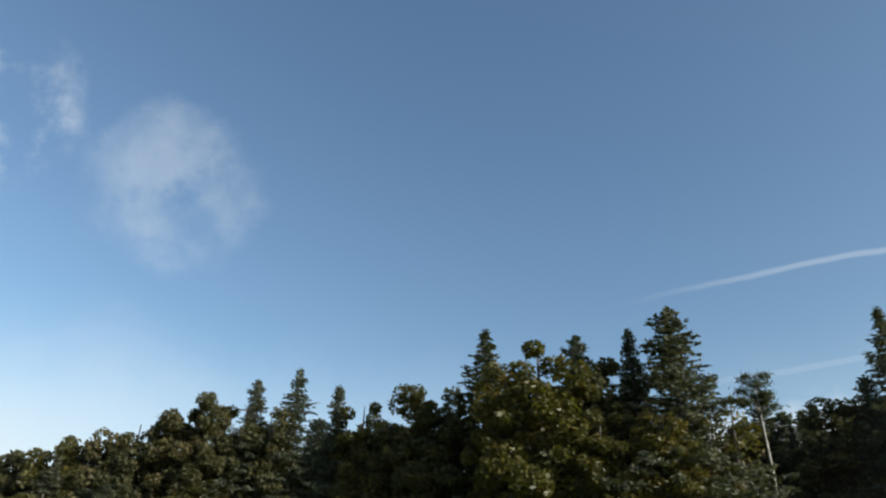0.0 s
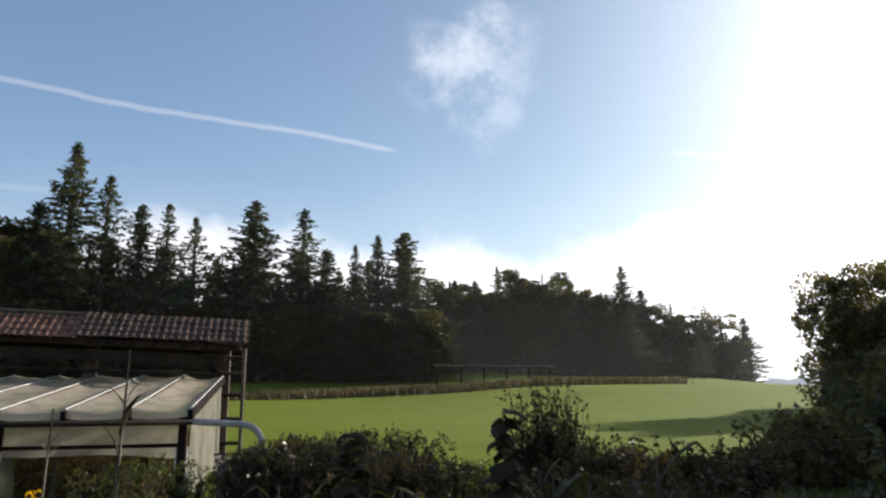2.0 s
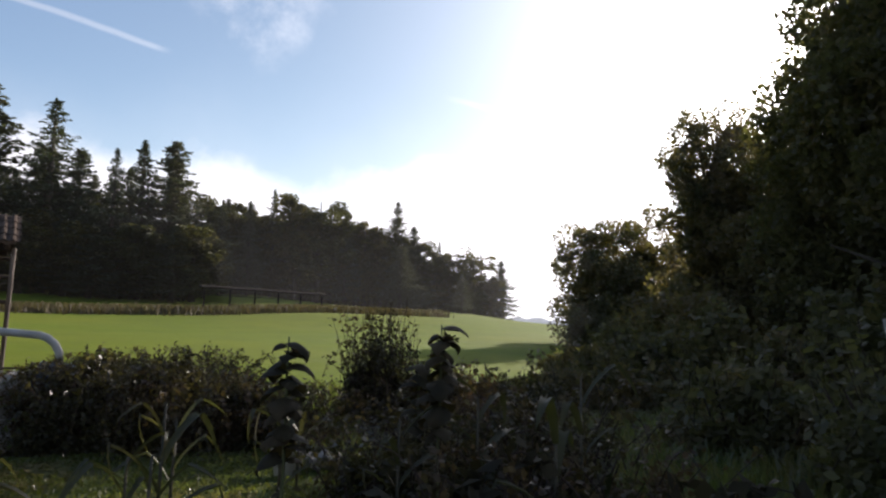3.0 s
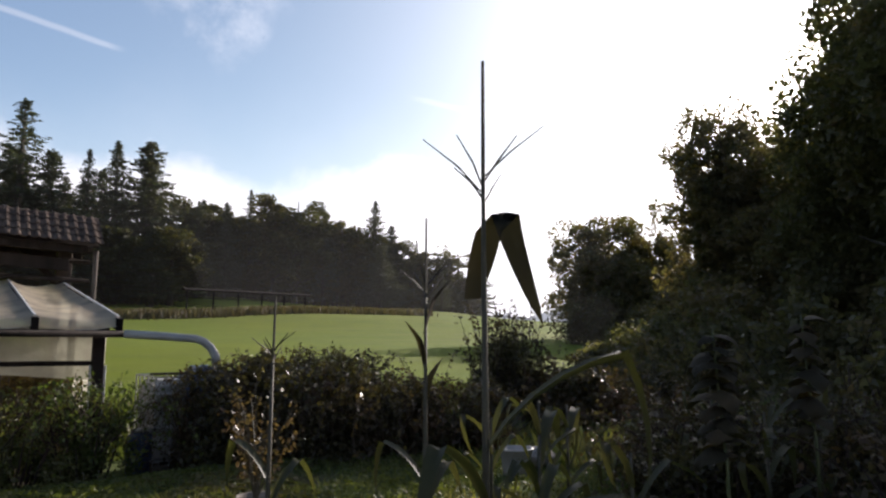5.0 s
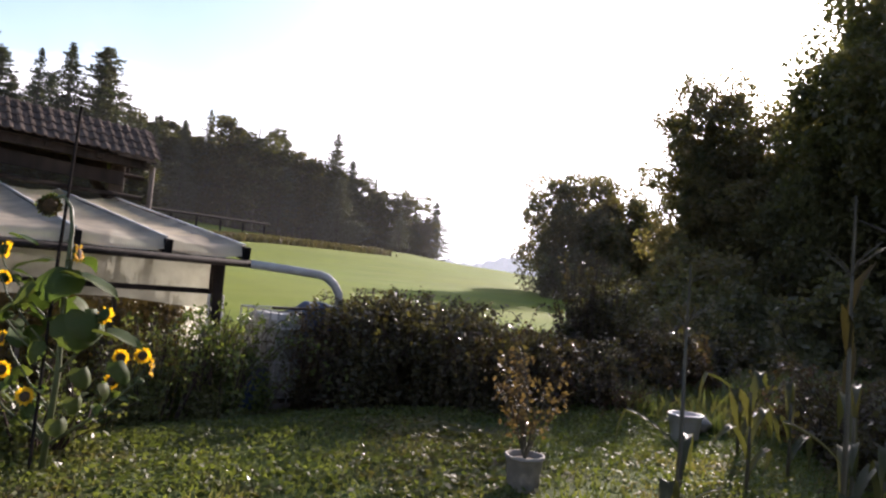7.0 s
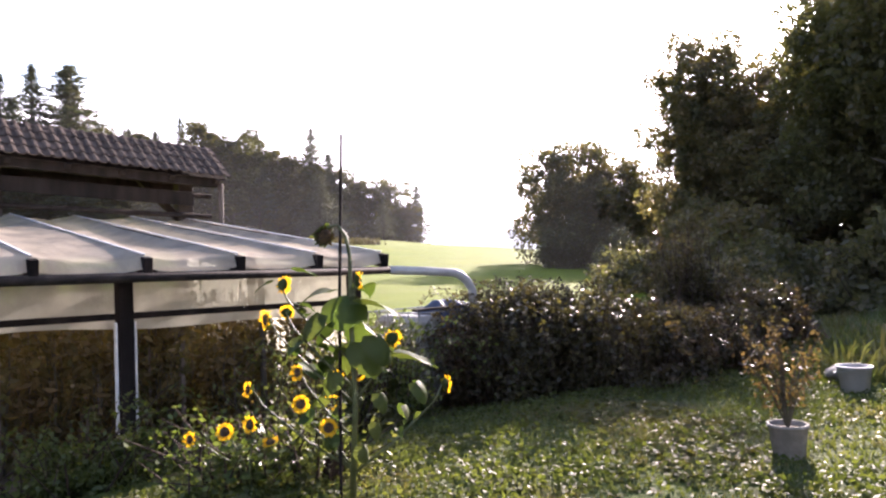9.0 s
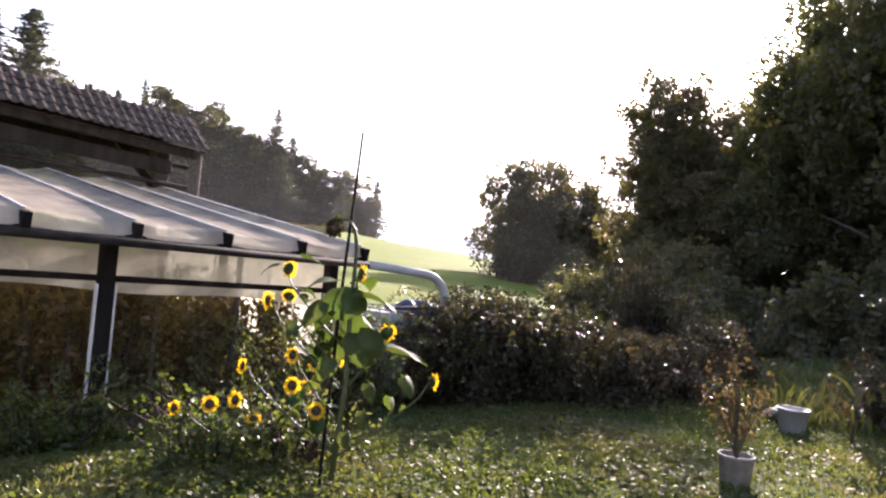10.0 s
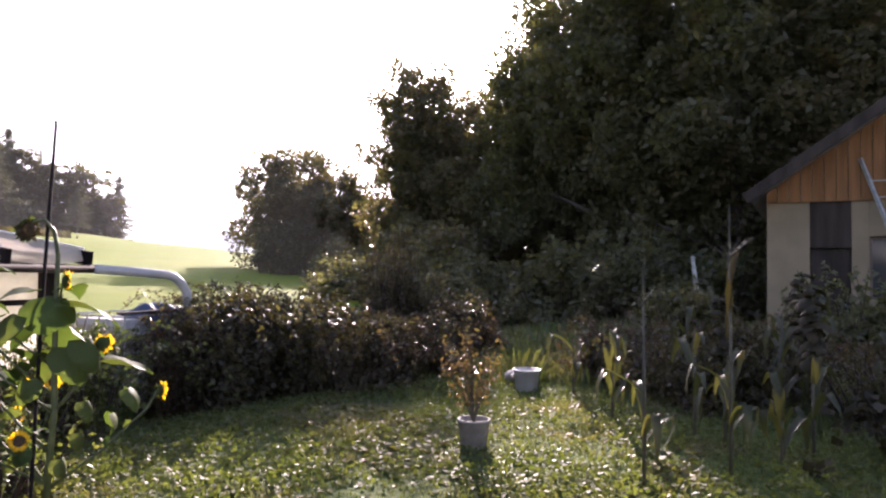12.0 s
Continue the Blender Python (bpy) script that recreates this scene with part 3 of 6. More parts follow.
def skyline(rows):
    """Trees by heading, the height angle of their tops, and distance from the terrace."""
    for kind, az, el, reach, wide in rows:
        wide *= 1.95 if kind in "SP" else 1.2
        x, y = VIEW[0] + reach * math.sin(radians(az)), VIEW[1] + reach * math.cos(radians(az))
        plant(kind, x, y, VIEW[2] + reach * math.tan(radians(el)) - z_at(x, y), wide)


skyline((("D", -86, 8.0, 112, 1.1), ("D", -83.6, 7.9, 112, 0.8), ("D", -81.4, 9.4, 112, 0.8), ("O", -78.4, 10.9, 108, 0.8), ("D", -75.5, 10.9, 106, 0.8), ("D", -73.7, 12.6, 104, 0.8),
         ("D", -70.2, 13.9, 102, 0.9), ("D", -68.0, 14.7, 100, 0.8), ("S", -65.3, 16.2, 100, 0.8), ("D", -63.9, 14.4, 99, 0.8), ("S", -62.0, 17.4, 99, 0.9), ("S", -58.6, 16.3, 98, 0.6),
         ("O", -56.4, 15.4, 96, 0.8), ("D", -54.2, 14.0, 95, 0.8), ("D", -51.7, 16.3, 92, 0.9), ("D", -49.3, 16.6, 92, 0.9)))
skyline((("S", -46.1, 21.3, 92, 1.15), ("O", -44.2, 19.0, 85, 0.75), ("O", -41.4, 20.4, 84, 1.0), ("S", -38.2, 20.7, 92, 0.9), ("D", -36.5, 19.2, 90, 0.8), ("S", -33.7, 21.0, 90, 0.85), ("S", -30.3, 22.4, 88, 0.95),
         ("O", -31.6, 15.0, 84, 0.9), ("O", -36.8, 15.2, 83, 0.9), ("T", -26.7, 15.4, 90, 0.9), ("T", -28.0, 14.6, 89, 0.9), ("S", -22.6, 13.2, 104, 0.6), ("S", -20.9, 14.1, 104, 0.6), ("S", -19.2, 12.2, 104, 0.6)))
skyline((("S", -17.1, 15.7, 100, 0.8), ("S", -15.1, 20.2, 100, 1.0), ("P", -12.6, 18.2, 100, 1.0), ("S", -10.2, 16.3, 101, 0.75), ("P", -8.2, 16.5, 101, 0.9), ("P", -6.1, 15.7, 102, 0.9),
         ("T", -4.2, 13.9, 102, 0.9), ("S", -1.5, 17.3, 102, 1.25), ("P", 2.5, 16.8, 103, 1.1), ("S", 4.4, 13.6, 104, 0.9), ("P", 6.8, 14.0, 104, 0.8), ("S", 8.7, 14.8, 105, 1.0), ("S", 11.0, 15.1, 105, 1.15)))
skyline((("S", 14.8, 10.9, 112, 0.72), ("S", 16.9, 11.0, 112, 0.54), ("S", 18.8, 12.1, 116, 0.62), ("D", 20.6, 11.6, 114, 1.03), ("D", 22.4, 11.8, 116, 1.15), ("S", 24.7, 10.8, 120, 0.62), ("T", 26.4, 10.1, 122, 1.26),
         ("S", 29.0, 11.6, 124, 0.85), ("S", 30.4, 9.6, 126, 0.72), ("S", 32.6, 8.4, 133, 0.54), ("T", 33.6, 8.0, 133, 1.26), ("T", 34.8, 8.2, 134, 1.49), ("T", 36.3, 7.9, 136, 1.49), ("S", 37.8, 6.9, 134, 0.86)))
# the second and third ranks, lower, that close the wood
for k in range(96):
    az = -86.6 + 122 * (k + tree_rng.random()) / 96
    reach = 106 + tree_rng.uniform(-4, 16) + (14 if az > 14 else 0)
    el = 11.6 + 1.8 * math.exp(-((az + 30) / 30) ** 2) + tree_rng.uniform(-1.6, 1.4)
    el = el - 1.9 * smooth(az, 9, 15) - 3.6 * smooth(az, 21, 36)
    el = min(el, 6.6 + (az + 87) * 0.30) if az < -66 else el
    skyline(((tree_rng.choice("SSSDS"), az, float(el), reach, 1.2),))
for k in range(62):
    az = -85 + 121 * (k + tree_rng.random()) / 62
    reach = (97 if az < 13 else 112 + (az - 13) * 0.7) + tree_rng.uniform(-2, 5)
    el = (8.2 - 2.2 * smooth(az, -66, -86) if az < 13 else 6.6 - 1.6 * smooth(az, 19, 35)) + tree_rng.uniform(-1.2, 0.9)
    skyline(((tree_rng.choice("DDDSO" if az < -30 else "DDSD"), az, float(el), reach, 1.7),))

for k in range(26):
    az = 14 + 23.3 * (k + tree_rng.random()) / 26
    el = 10.8 - 1.0 * smooth(az, 15, 25) - 3.6 * smooth(az, 24, 38) + tree_rng.uniform(-0.7, 0.4)
    skyline(((tree_rng.choice("DDDS"), az, float(el), 114 + (az - 13) * 0.75 + tree_rng.uniform(0, 6), 1.15),))
def build_undergrowth():
    """The dark tangle of young growth along the foot of the woods."""
    rng = np.random.default_rng(19)
    n = 26000
    az = np.radians(rng.uniform(-90, 38, n))
    reach = np.where(np.degrees(az) < 13, 99, 113 + (np.degrees(az) - 13) * 0.75) + rng.uniform(0, 14, n)
    x, y = VIEW[0] + reach * np.sin(az), VIEW[1] + reach * np.cos(az)
    z = land(x, y) + rng.uniform(0, 1, n) ** 1.3 * (3.2 + 1.5 * np.sin(az * 60))
    tagged(new("undergrowth", fast_mesh("undergrowth", *leaf_cloud(np.stack([x, y, z], 1), 0.6, rng, 0.0, 0.6), LEAFY)),
           "dark undergrowth along the foot of the woods", "undergrowth", kind="stuff")


build_undergrowth()
pine = bare_pine("lone_pine", "lone pine with a long bare trunk and tufted top", 22.5, 90)
pine.matrix_basis = pose(-36.4, 71.8, z_at(-36.4, 71.8))

# the dark trees across the garden, against the sun
maple = broadleaf("maple_tree", "round-crowned maple in leaf at the meadow's edge", 10.9, 6.0, 101, 52000, 0.15, MAPLE_LEAF, lobes=120, low=-0.10, gaps=0.2)
maple.matrix_basis = pose(41.6, 27.0, z_at(41.6, 27.0))
small = broadleaf("maple_tree", "smaller maple leaning beside a larger one", 9.4, 4.8, 102, 24000, 0.15, MAPLE_LEAF, lobes=76, low=-0.16, gaps=0.24)
small.matrix_basis = pose(44.6, 23.6, z_at(44.6, 23.6))
SIDE = [broadleaf("ash_tree", "tall dark tree with loose leafy boughs against the sun", 16, 4.6, 110 + i, 52000, 0.125, MAPLE_LEAF,
                  lobes=150, low=-0.06, gaps=0.14) for i in range(3)]
for i, (x, y, h, w) in enumerate(((32.2, 14.6, 16.0, 0.95), (37.0, 15.0, 10.5, 1.0), (27.5, 4.6, 17.5, 1.0), (24.5, 0.2, 18.5, 1.05), (29.0, -2.5, 20.0, 1.2),
                                  (22.0, -4.5, 18.0, 1.1), (25.0, -10.5, 19.0, 1.2), (20.5, -15.5, 17.5, 1.1), (31.0, -8.0, 21.0, 1.4), (26.0, -18.0, 19.0, 1.2),
                                  (34.0, 0.5, 17.5, 1.4), (36.0, 5.5, 15.0, 1.3), (40.0, -4.0, 19.0, 1.5), (38.0, 11.0, 10.5, 1.2), (21.0, -9.0, 14.0, 1.0), (32.0, 9.6, 13.4, 1.15))):
    x, y = beside(x, y)
    m = pose(x, y, z_at(x, y), 0, 0, i * 67) @ Matrix.Diagonal((w, w, h / 16, 1))
    ob = SIDE[i] if i < 3 else copy_thing(SIDE[i % 3], m)
    ob.matrix_basis = m
    tagged(ob, group="trees beside the garden")
for x, y, h in ((41.5, 22.0, 9.0), (47.5, 23.5, 10.6)):
    plant("S", *beside(x, y), h, 0.9, "trees beside the garden")


def bush(name, label, x, y, rx, ry, height, leaves, leaf, mat, seed, sprigs=30, group="", reach=1.0, arches=0):
    """A thicket: stems, a mass of leaves, and sprigs that stand out of it."""
    rng = np.random.default_rng(seed)
    ob = thing(name, label, "bush", pose(x, y, z_at(x, y) - 0.03), group)
    stems = []
    for k in range(16):
        a, r = rng.uniform(0, 6.28), rng.uniform(0.2, 0.85)
        tip = (math.cos(a) * rx * r, math.sin(a) * ry * r, height * rng.uniform(0.5, 0.9))
        stems.append(tube([(tip[0] * 0.5, tip[1] * 0.5, 0), (tip[0] * 0.8, tip[1] * 0.8, tip[2] * 0.6), tip], [0.018, 0.012, 0.005], 5, False))
    tops = []
    for k in range(sprigs):
        a, r = rng.uniform(0, 6.28), rng.uniform(0.0, 0.9) ** 0.5
        bx, by = math.cos(a) * rx * r, math.sin(a) * ry * r
        bz = height * math.sqrt(max(0.05, 1 - r * r)) * 0.85
        lean = rng.normal(size=2) * 0.2
        up = rng.uniform(0.10, 0.55) * (0.5 + height * 0.35) * reach
        stems.append(tube([(bx, by, bz * 0.8), (bx + lean[0], by + lean[1], bz + up)], [0.007, 0.003], 4, False))
        t = rng.uniform(0.0, 1.0, 16)[:, None]
        tops.append(np.array([bx, by, bz * 0.85]) + t * np.array([lean[0], lean[1], up + bz * 0.15]) + rng.normal(size=(16, 3)) * 0.035)
    for k in range(arches):
        a, r = rng.uniform(0, 6.28), rng.uniform(0.1, 0.75)
        root = np.array([math.cos(a) * rx * r, math.sin(a) * ry * r, height * 0.7 * math.sqrt(1 - r * r)])
        out = rng.uniform(0.35, 0.95) * np.array([math.cos(a + rng.normal() * 0.5), math.sin(a + rng.normal() * 0.5), 0.0])
        rise, fall = rng.uniform(0.25, 0.5), rng.uniform(0.2, 0.9)
        ts = np.linspace(0, 1, 9)
        cane = root + ts[:, None] * out + np.stack([0 * ts, 0 * ts, height * 0.45 * ts + rise * np.sin(np.pi * ts * 0.8) - (fall + height * 0.45) * ts ** 3], 1)
        cane[:, 2] = np.maximum(cane[:, 2], 0.04)
        stems.append(tube(cane, list(np.linspace(0.006, 0.002, 9)), 4, False))
        t = rng.uniform(0.05, 1.0, 44)
        along = np.stack([np.interp(t, ts, cane[:, j]) for j in range(3)], 1)
        tops.append(along + rng.normal(size=(44, 3)) * 0.032)
    tagged(part("twig_mass", mesh("twig_mass", *join(*stems), CANE, False), ob), kind="stuff")
    clumps = max(10, leaves // 300)
    d = rng.normal(size=(clumps, 3))
    d /= np.linalg.norm(d, axis=1)[:, None]
    d[:, 2] = np.abs(d[:, 2])
    r = rng.uniform(0.45, 0.95, clumps)[:, None]
    c = d * r * (rx, ry, height)
    c[:, 2] *= rng.uniform(0.65, 1.2, clumps)
    pts = np.repeat(c, leaves // clumps, 0) + rng.normal(size=(clumps * (leaves // clumps), 3)) * (0.105 * rx, 0.105 * ry, 0.10 * height)
    pts[:, 2] = np.clip(pts[:, 2], 0.02, None)
    tagged(part("leaves", fast_mesh("leaves", *leaf_cloud(np.concatenate([pts, *tops]), leaf, rng, 0.25), mat), ob), kind="stuff")
    return ob


bush("bramble_thicket", "dense bramble thicket with glossy brownish leaves", *beside(2.0, -0.85), 1.35, 0.9, 1.12, 24000, 0.034, BRAMBLE, 201, 70, arches=90)
bush("bramble_thicket", "arching bramble shoots spilling over the lawn", *beside(2.85, -1.3), 1.15, 1.0, 0.74, 15000, 0.032, BRAMBLE, 202, 50, arches=90)
bush("bramble_thicket", "tall bramble tangle behind the water tanks", *beside(2.9, 0.8), 1.5, 1.0, 1.45, 16000, 0.03, BRAMBLE, 203, 60, arches=60)
bush("bramble_thicket", "arching brambles grown over the water tanks", *beside(1.75, -0.15), 0.75, 0.45, 1.25, 9000, 0.027, BRAMBLE, 221, 50, arches=60)
bush("bramble_thicket", "dark brambles grown up the front of the water tank", 1.0, -0.42, 0.44, 0.30, 1.0, 7000, 0.026, BRAMBLE, 223, 40, arches=40)
bush("spirea_shrub", "upright dark shrub with many leafy shoots", 5.6, -0.95, 0.75, 0.65, 1.5, 11000, 0.036, BRAMBLE, 204, 150, reach=2.3, arches=8)
bush("flower_bed_bush", "loose light-leaved shrub beside the shelter corner", -0.38, -0.55, 0.62, 0.45, 1.0, 3400, 0.026, GARDEN, 224, 60, arches=26)
bush("bramble_thicket", "low bramble shoots creeping over the lawn", *beside(3.75, -1.75), 0.8, 0.7, 0.6, 8000, 0.026, BRAMBLE, 222, 20, arches=40)
bush("hedge_bush", "low dark bush at the garden's edge", *beside(6.3, -1.0), 1.4, 0.9, 1.0, 12000, 0.045, BRAMBLE, 205, 50, "bushes along the garden's edge")
bush("hedge_bush", "dark bush with thin upright shoots", *beside(8.6, 0.2), 1.7, 1.1, 1.15, 12000, 0.05, BRAMBLE, 206, 50, "bushes along the garden's edge")
bush("hedge_bush", "wide dark bush under the trees", *beside(12.0, 2.2), 2.4, 1.5, 1.7, 10000, 0.085, MAPLE_LEAF, 207, 40, "bushes along the garden's edge")
bush("hedge_bush", "broad dark bush in the trees' shade", *beside(16.0, 3.8), 2.8, 2.0, 2.4, 11000, 0.10, MAPLE_LEAF, 208, 40, "bushes along the garden's edge")
bush("hedge_bush", "large shaded bush below the tall trees", *beside(21.0, 7.0), 3.4, 2.4, 3.2, 12000, 0.12, MAPLE_LEAF, 209, 40, "bushes along the garden's edge")
bush("hedge_bush", "large shaded bush below the tall trees", *beside(27.0, 11.5), 3.6, 3.0, 4.0, 12000, 0.14, MAPLE_LEAF, 210, 40, "bushes along the garden's edge")
for hx, hy, hr, hh, hseed in ((20.5, 9.2, 2.4, 0.9, 252), (25.0, 11.8, 2.8, 1.2, 253), (30.0, 15.0, 3.2, 1.8, 254), (35.0, 18.0, 3.6, 2.6, 255)):
    bush("hedge_bush", "dark overgrown hedge between garden and meadow", hx, hy, hr, hr * 0.7, hh, 12000, 0.09, MAPLE_LEAF, hseed, 50, "bushes along the garden's edge")
bush("hedge_bush", "dark undergrowth in front of the tall trees", *beside(17.0, -2.0), 2.6, 2.2, 3.0, 11000, 0.11, MAPLE_LEAF, 211, 40, "bushes along the garden's edge")
bush("hedge_bush", "dark undergrowth in front of the tall trees", *beside(14.0, -0.5), 2.2, 1.8, 2.2, 10000, 0.10, MAPLE_LEAF, 212, 40, "bushes along the garden's edge")
bush("hedge_bush", "leafy shrub beside the cabin wall", *beside(9.0, -4.6), 1.1, 1.0, 1.3, 8000, 0.07, MAPLE_LEAF, 213, 30, "bushes along the garden's edge")
bush("hedge_bush", "dark undergrowth in front of the tall trees", *beside(18.5, -6.2), 2.4, 2.2, 2.8, 10000, 0.11, MAPLE_LEAF, 216, 30, "bushes along the garden's edge")
bush("hedge_bush", "dark undergrowth in front of the tall trees", *beside(16.5, -4.3), 2.2, 1.8, 2.2, 10000, 0.10, MAPLE_LEAF, 217, 30, "bushes along the garden's edge")
bush("hedge_bush", "dark shrub growing up before the cabin", *beside(7.9, -7.4), 1.3, 1.3, 1.5, 9000, 0.06, MAPLE_LEAF, 218, 40, "bushes along the garden's edge")
bush("hedge_bush", "dark shrub growing up before the cabin", *beside(8.0, -9.8), 1.2, 1.4, 1.3, 8000, 0.06, MAPLE_LEAF, 219, 40, "bushes along the garden's edge")
bush("flower_bed_bush", "loose green border of small-leaved plants before the shelter", -1.1, -0.55, 1.0, 0.5, 0.85, 7000, 0.026, GARDEN, 214, 60, arches=12)
bush("flower_bed_bush", "green border plants catching the sun", -3.4, -0.35, 1.1, 0.4, 0.45, 5000, 0.026, GARDEN, 215, 40, arches=12)

bush("weed_bush", "dark rank weeds growing among the maize", 3.1, -6.3, 0.9, 0.8, 0.62, 8000, 0.03, BRAMBLE, 231, 50, "weeds among the maize", arches=14)
bush("weed_bush", "dark rank weeds growing among the maize", 4.1, -6.7, 1.1, 1.0, 0.8, 8000, 0.03, BRAMBLE, 232, 50, "weeds among the maize", arches=14)
bush("hedge_bush", "dark bushes below the maple crown", *beside(37.2, 27.6), 4.6, 3.2, 4.2, 16000, 0.15, MAPLE_LEAF, 220, 40, "bushes along the garden's edge")
for wx, wy, wr, wh, ws in ((2.75, -7.7, 0.75, 0.55, 235), (3.5, -5.5, 0.7, 0.55, 237)):
    bush("weed_bush", "dark rank weeds growing among the maize", wx, wy, wr, wr * 0.8, wh, 4200, 0.028, BRAMBLE, ws, 30, "weeds among the maize", arches=10)
for gx, gy, gr, gh, gs in ((1.0, -7.9, 0.55, 0.42, 261), (1.9, -8.4, 0.6, 0.5, 262), (2.7, -8.7, 0.6, 0.55, 263)):
    bush("bean_plant", "low bean plant with broad brownish drooping leaves", gx, gy, gr, gr * 0.85, gh, 520, 0.062, WILTED, gs, 14, "bean plants", arches=4)
bush("weed_bush", "dark rank weeds growing among the maize", 4.6, -5.0, 1.0, 0.8, 0.6, 7000, 0.03, BRAMBLE, 233, 40, "weeds among the maize", arches=14)

# ---------------------------------------------------------------- the rough strip and the rack in the meadow


def build_strip():
    """Uncut dry grass along the terrace edge that crosses the meadow."""
    rng = np.random.default_rng(31)
    n = 30000
    t = rng.uniform(0, 1, n)
    x = -60 + 108 * t
    y = 70 + 0.0 * x + 0.0042 * np.clip(x - 8, 0, 80) ** 2 * 1.05 + rng.normal(size=n) * 1.3
    x, y = uphill(x, y)
    z = land(x, y)
    h = rng.uniform(0.3, 1.0, n)
    a = rng.uniform(0, 6.28, n)
    w = 0.10
    lean = rng.normal(size=(n, 2)) * 0.2
    base = np.stack([x, y, z], 1)
    side = np.stack([np.cos(a) * w, np.sin(a) * w, 0 * a], 1)
    tip = base + np.stack([lean[:, 0], lean[:, 1], h], 1)
    verts = np.stack([base - side, base + side, tip + side * 0.2, tip - side * 0.2], 1).reshape(-1, 3)
    me = fast_mesh("dry_grass_strip", verts, np.arange(4 * n).reshape(-1, 4), DRYGRASS)
    tagged(new("dry_grass_strip", me), "strip of tall dry brown grass across the meadow", "grass", kind="stuff")


build_strip()


def build_field_rack():
    ob = thing("hay_rack", "long weathered wooden hay rack standing in the meadow", "hay rack")
    a, b = Vector((*uphill(14.2, 70.7), 0)), Vector((*uphill(29.6, 75.4), 0))
    top = 7.75
    for k in range(6):
        p = a.lerp(b, k / 5)
        zg = z_at(p.x, p.y)
        part("post", mesh("post", *beam((p.x, p.y, zg - 0.3), (p.x, p.y, top - 0.2), 0.17, 0.17), TARREDWOOD), ob)
    for z in (5.9, 6.8):
        part("rail", mesh("rail", *tube([(a.x, a.y, z), (b.x, b.y, z + 0.1)], 0.03, 6), TARREDWOOD), ob)
    side = Vector((-(b - a).y, (b - a).x, 0)).normalized() * 0.42
    run = (b - a).normalized() * 0.5
    for s in (1, -1):
        ridge0, ridge1 = a - run + Vector((0, 0, top + 0.15)), b + run + Vector((0, 0, top + 0.25))
        eave0, eave1 = ridge0 + side * s - Vector((0, 0, 0.22)), ridge1 + side * s - Vector((0, 0, 0.22))
        down = Vector((0, 0, -0.06))
        v = [ridge0, ridge1, eave1, eave0, ridge0 + down, ridge1 + down, eave1 + down, eave0 + down]
        f = [(0, 1, 2, 3), (7, 6, 5, 4), (0, 3, 7, 4), (1, 5, 6, 2), (2, 6, 7, 3), (0, 4, 5, 1)]
        part("roof", mesh("roof", [tuple(p) for p in v], f, TARREDWOOD), ob)


build_field_rack()

# ---------------------------------------------------------------- the hay barn and its rack
EAVE_DROP, EAVE_OUT = 0.56, 0.70
YARD = pose(0.6, -0.15, -0.13)


def ridge_z(x):
    return 4.244 - 0.04 * x


def tile_mesh(name, w, length, mat):
    """One clay tile: a raised roll beside a shallow pan, with a thick lower edge."""
    cols = ((0, 0.0), (0.16, 0.030), (0.34, 0.030), (0.5, 0.004), (0.75, 0.0), (1.0, 0.006))
    v = []
    for yy, lift in ((0.0, 0.022), (length, 0.0)):
        v += [(u * w, yy, z + lift) for u, z in cols]
    v += [(u * w, 0.0, z + 0.002) for u, z in cols]
    k = len(cols)
    f = [(i, i + 1, k + i + 1, k + i) for i in range(k - 1)] + [(2 * k + i, 2 * k + i + 1, i + 1, i) for i in range(k - 1)]
    return mesh(name, v, f, mat)


TILE_WARM = tile_mesh("tile", 0.175, 0.30, WARMTILE)
TILE_RED, TILE_GREY, TILE_RIDGE = tile_mesh("tile", 0.175, 0.30, TILE), tile_mesh("tile", 0.185, 0.34, GREYTILE), tile_mesh("tile", 0.185, 0.34, REDTILE)


def slab(corners, thick, mat, name, parent):
    n = (Vector(corners[1]) - Vector(corners[0])).cross(Vector(corners[3]) - Vector(corners[0])).normalized()
    n = n if n.z > 0 else -n
    low = [Vector(c) - n * thick for c in corners]
    v = [tuple(c) for c in corners] + [tuple(c) for c in low]
    f = [(0, 1, 2, 3), (7, 6, 5, 4), (0, 4, 5, 1), (1, 5, 6, 2), (2, 6, 7, 3), (3, 7, 4, 0)]
    return part(name, mesh(name, v, f, mat), parent)


def lay_tiles(parent, eave_a, eave_b, ridge_a, mesh_for, w, gauge, rng, limit, rest_mat):
    """Courses of tiles from the eave up; the first ones as pieces, those past the limit in one mesh."""
    a, b, top = Vector(eave_a), Vector(eave_b), Vector(ridge_a)
    run, up = (b - a), (top - a)
    nx, ny = int(run.length / w), max(1, int(round(up.length / gauge)))
    xa, ya = run.normalized(), up.normalized()
    za = xa.cross(ya)
    made, rest = 0, []
    for j in range(ny):
        for i in range(nx):
            o = a + run * (i / nx) + up * (j / ny) + za * (0.012 + rng.uniform(0, 0.008)) + ya * rng.uniform(-0.012, 0.012)
            m = Matrix(((*xa, 0), (*ya, 0), (*za, 0), (0, 0, 0, 1))).transposed()
            m.translation = o
            m = m @ Matrix.Rotation(rng.uniform(-0.02, 0.02), 4, "Z")
            me = mesh_for(i, j, nx, ny)
            if made < limit:
                part("tile", me, parent, at=m)
                made += 1
            else:
                rest.append(turned(([tuple(p.co) for p in me.vertices], [tuple(p.vertices) for p in me.polygons]), m))
    if rest:
        tagged(part("tile_rows", mesh("tile_rows", *join(*rest), rest_mat), parent), kind="stuff")


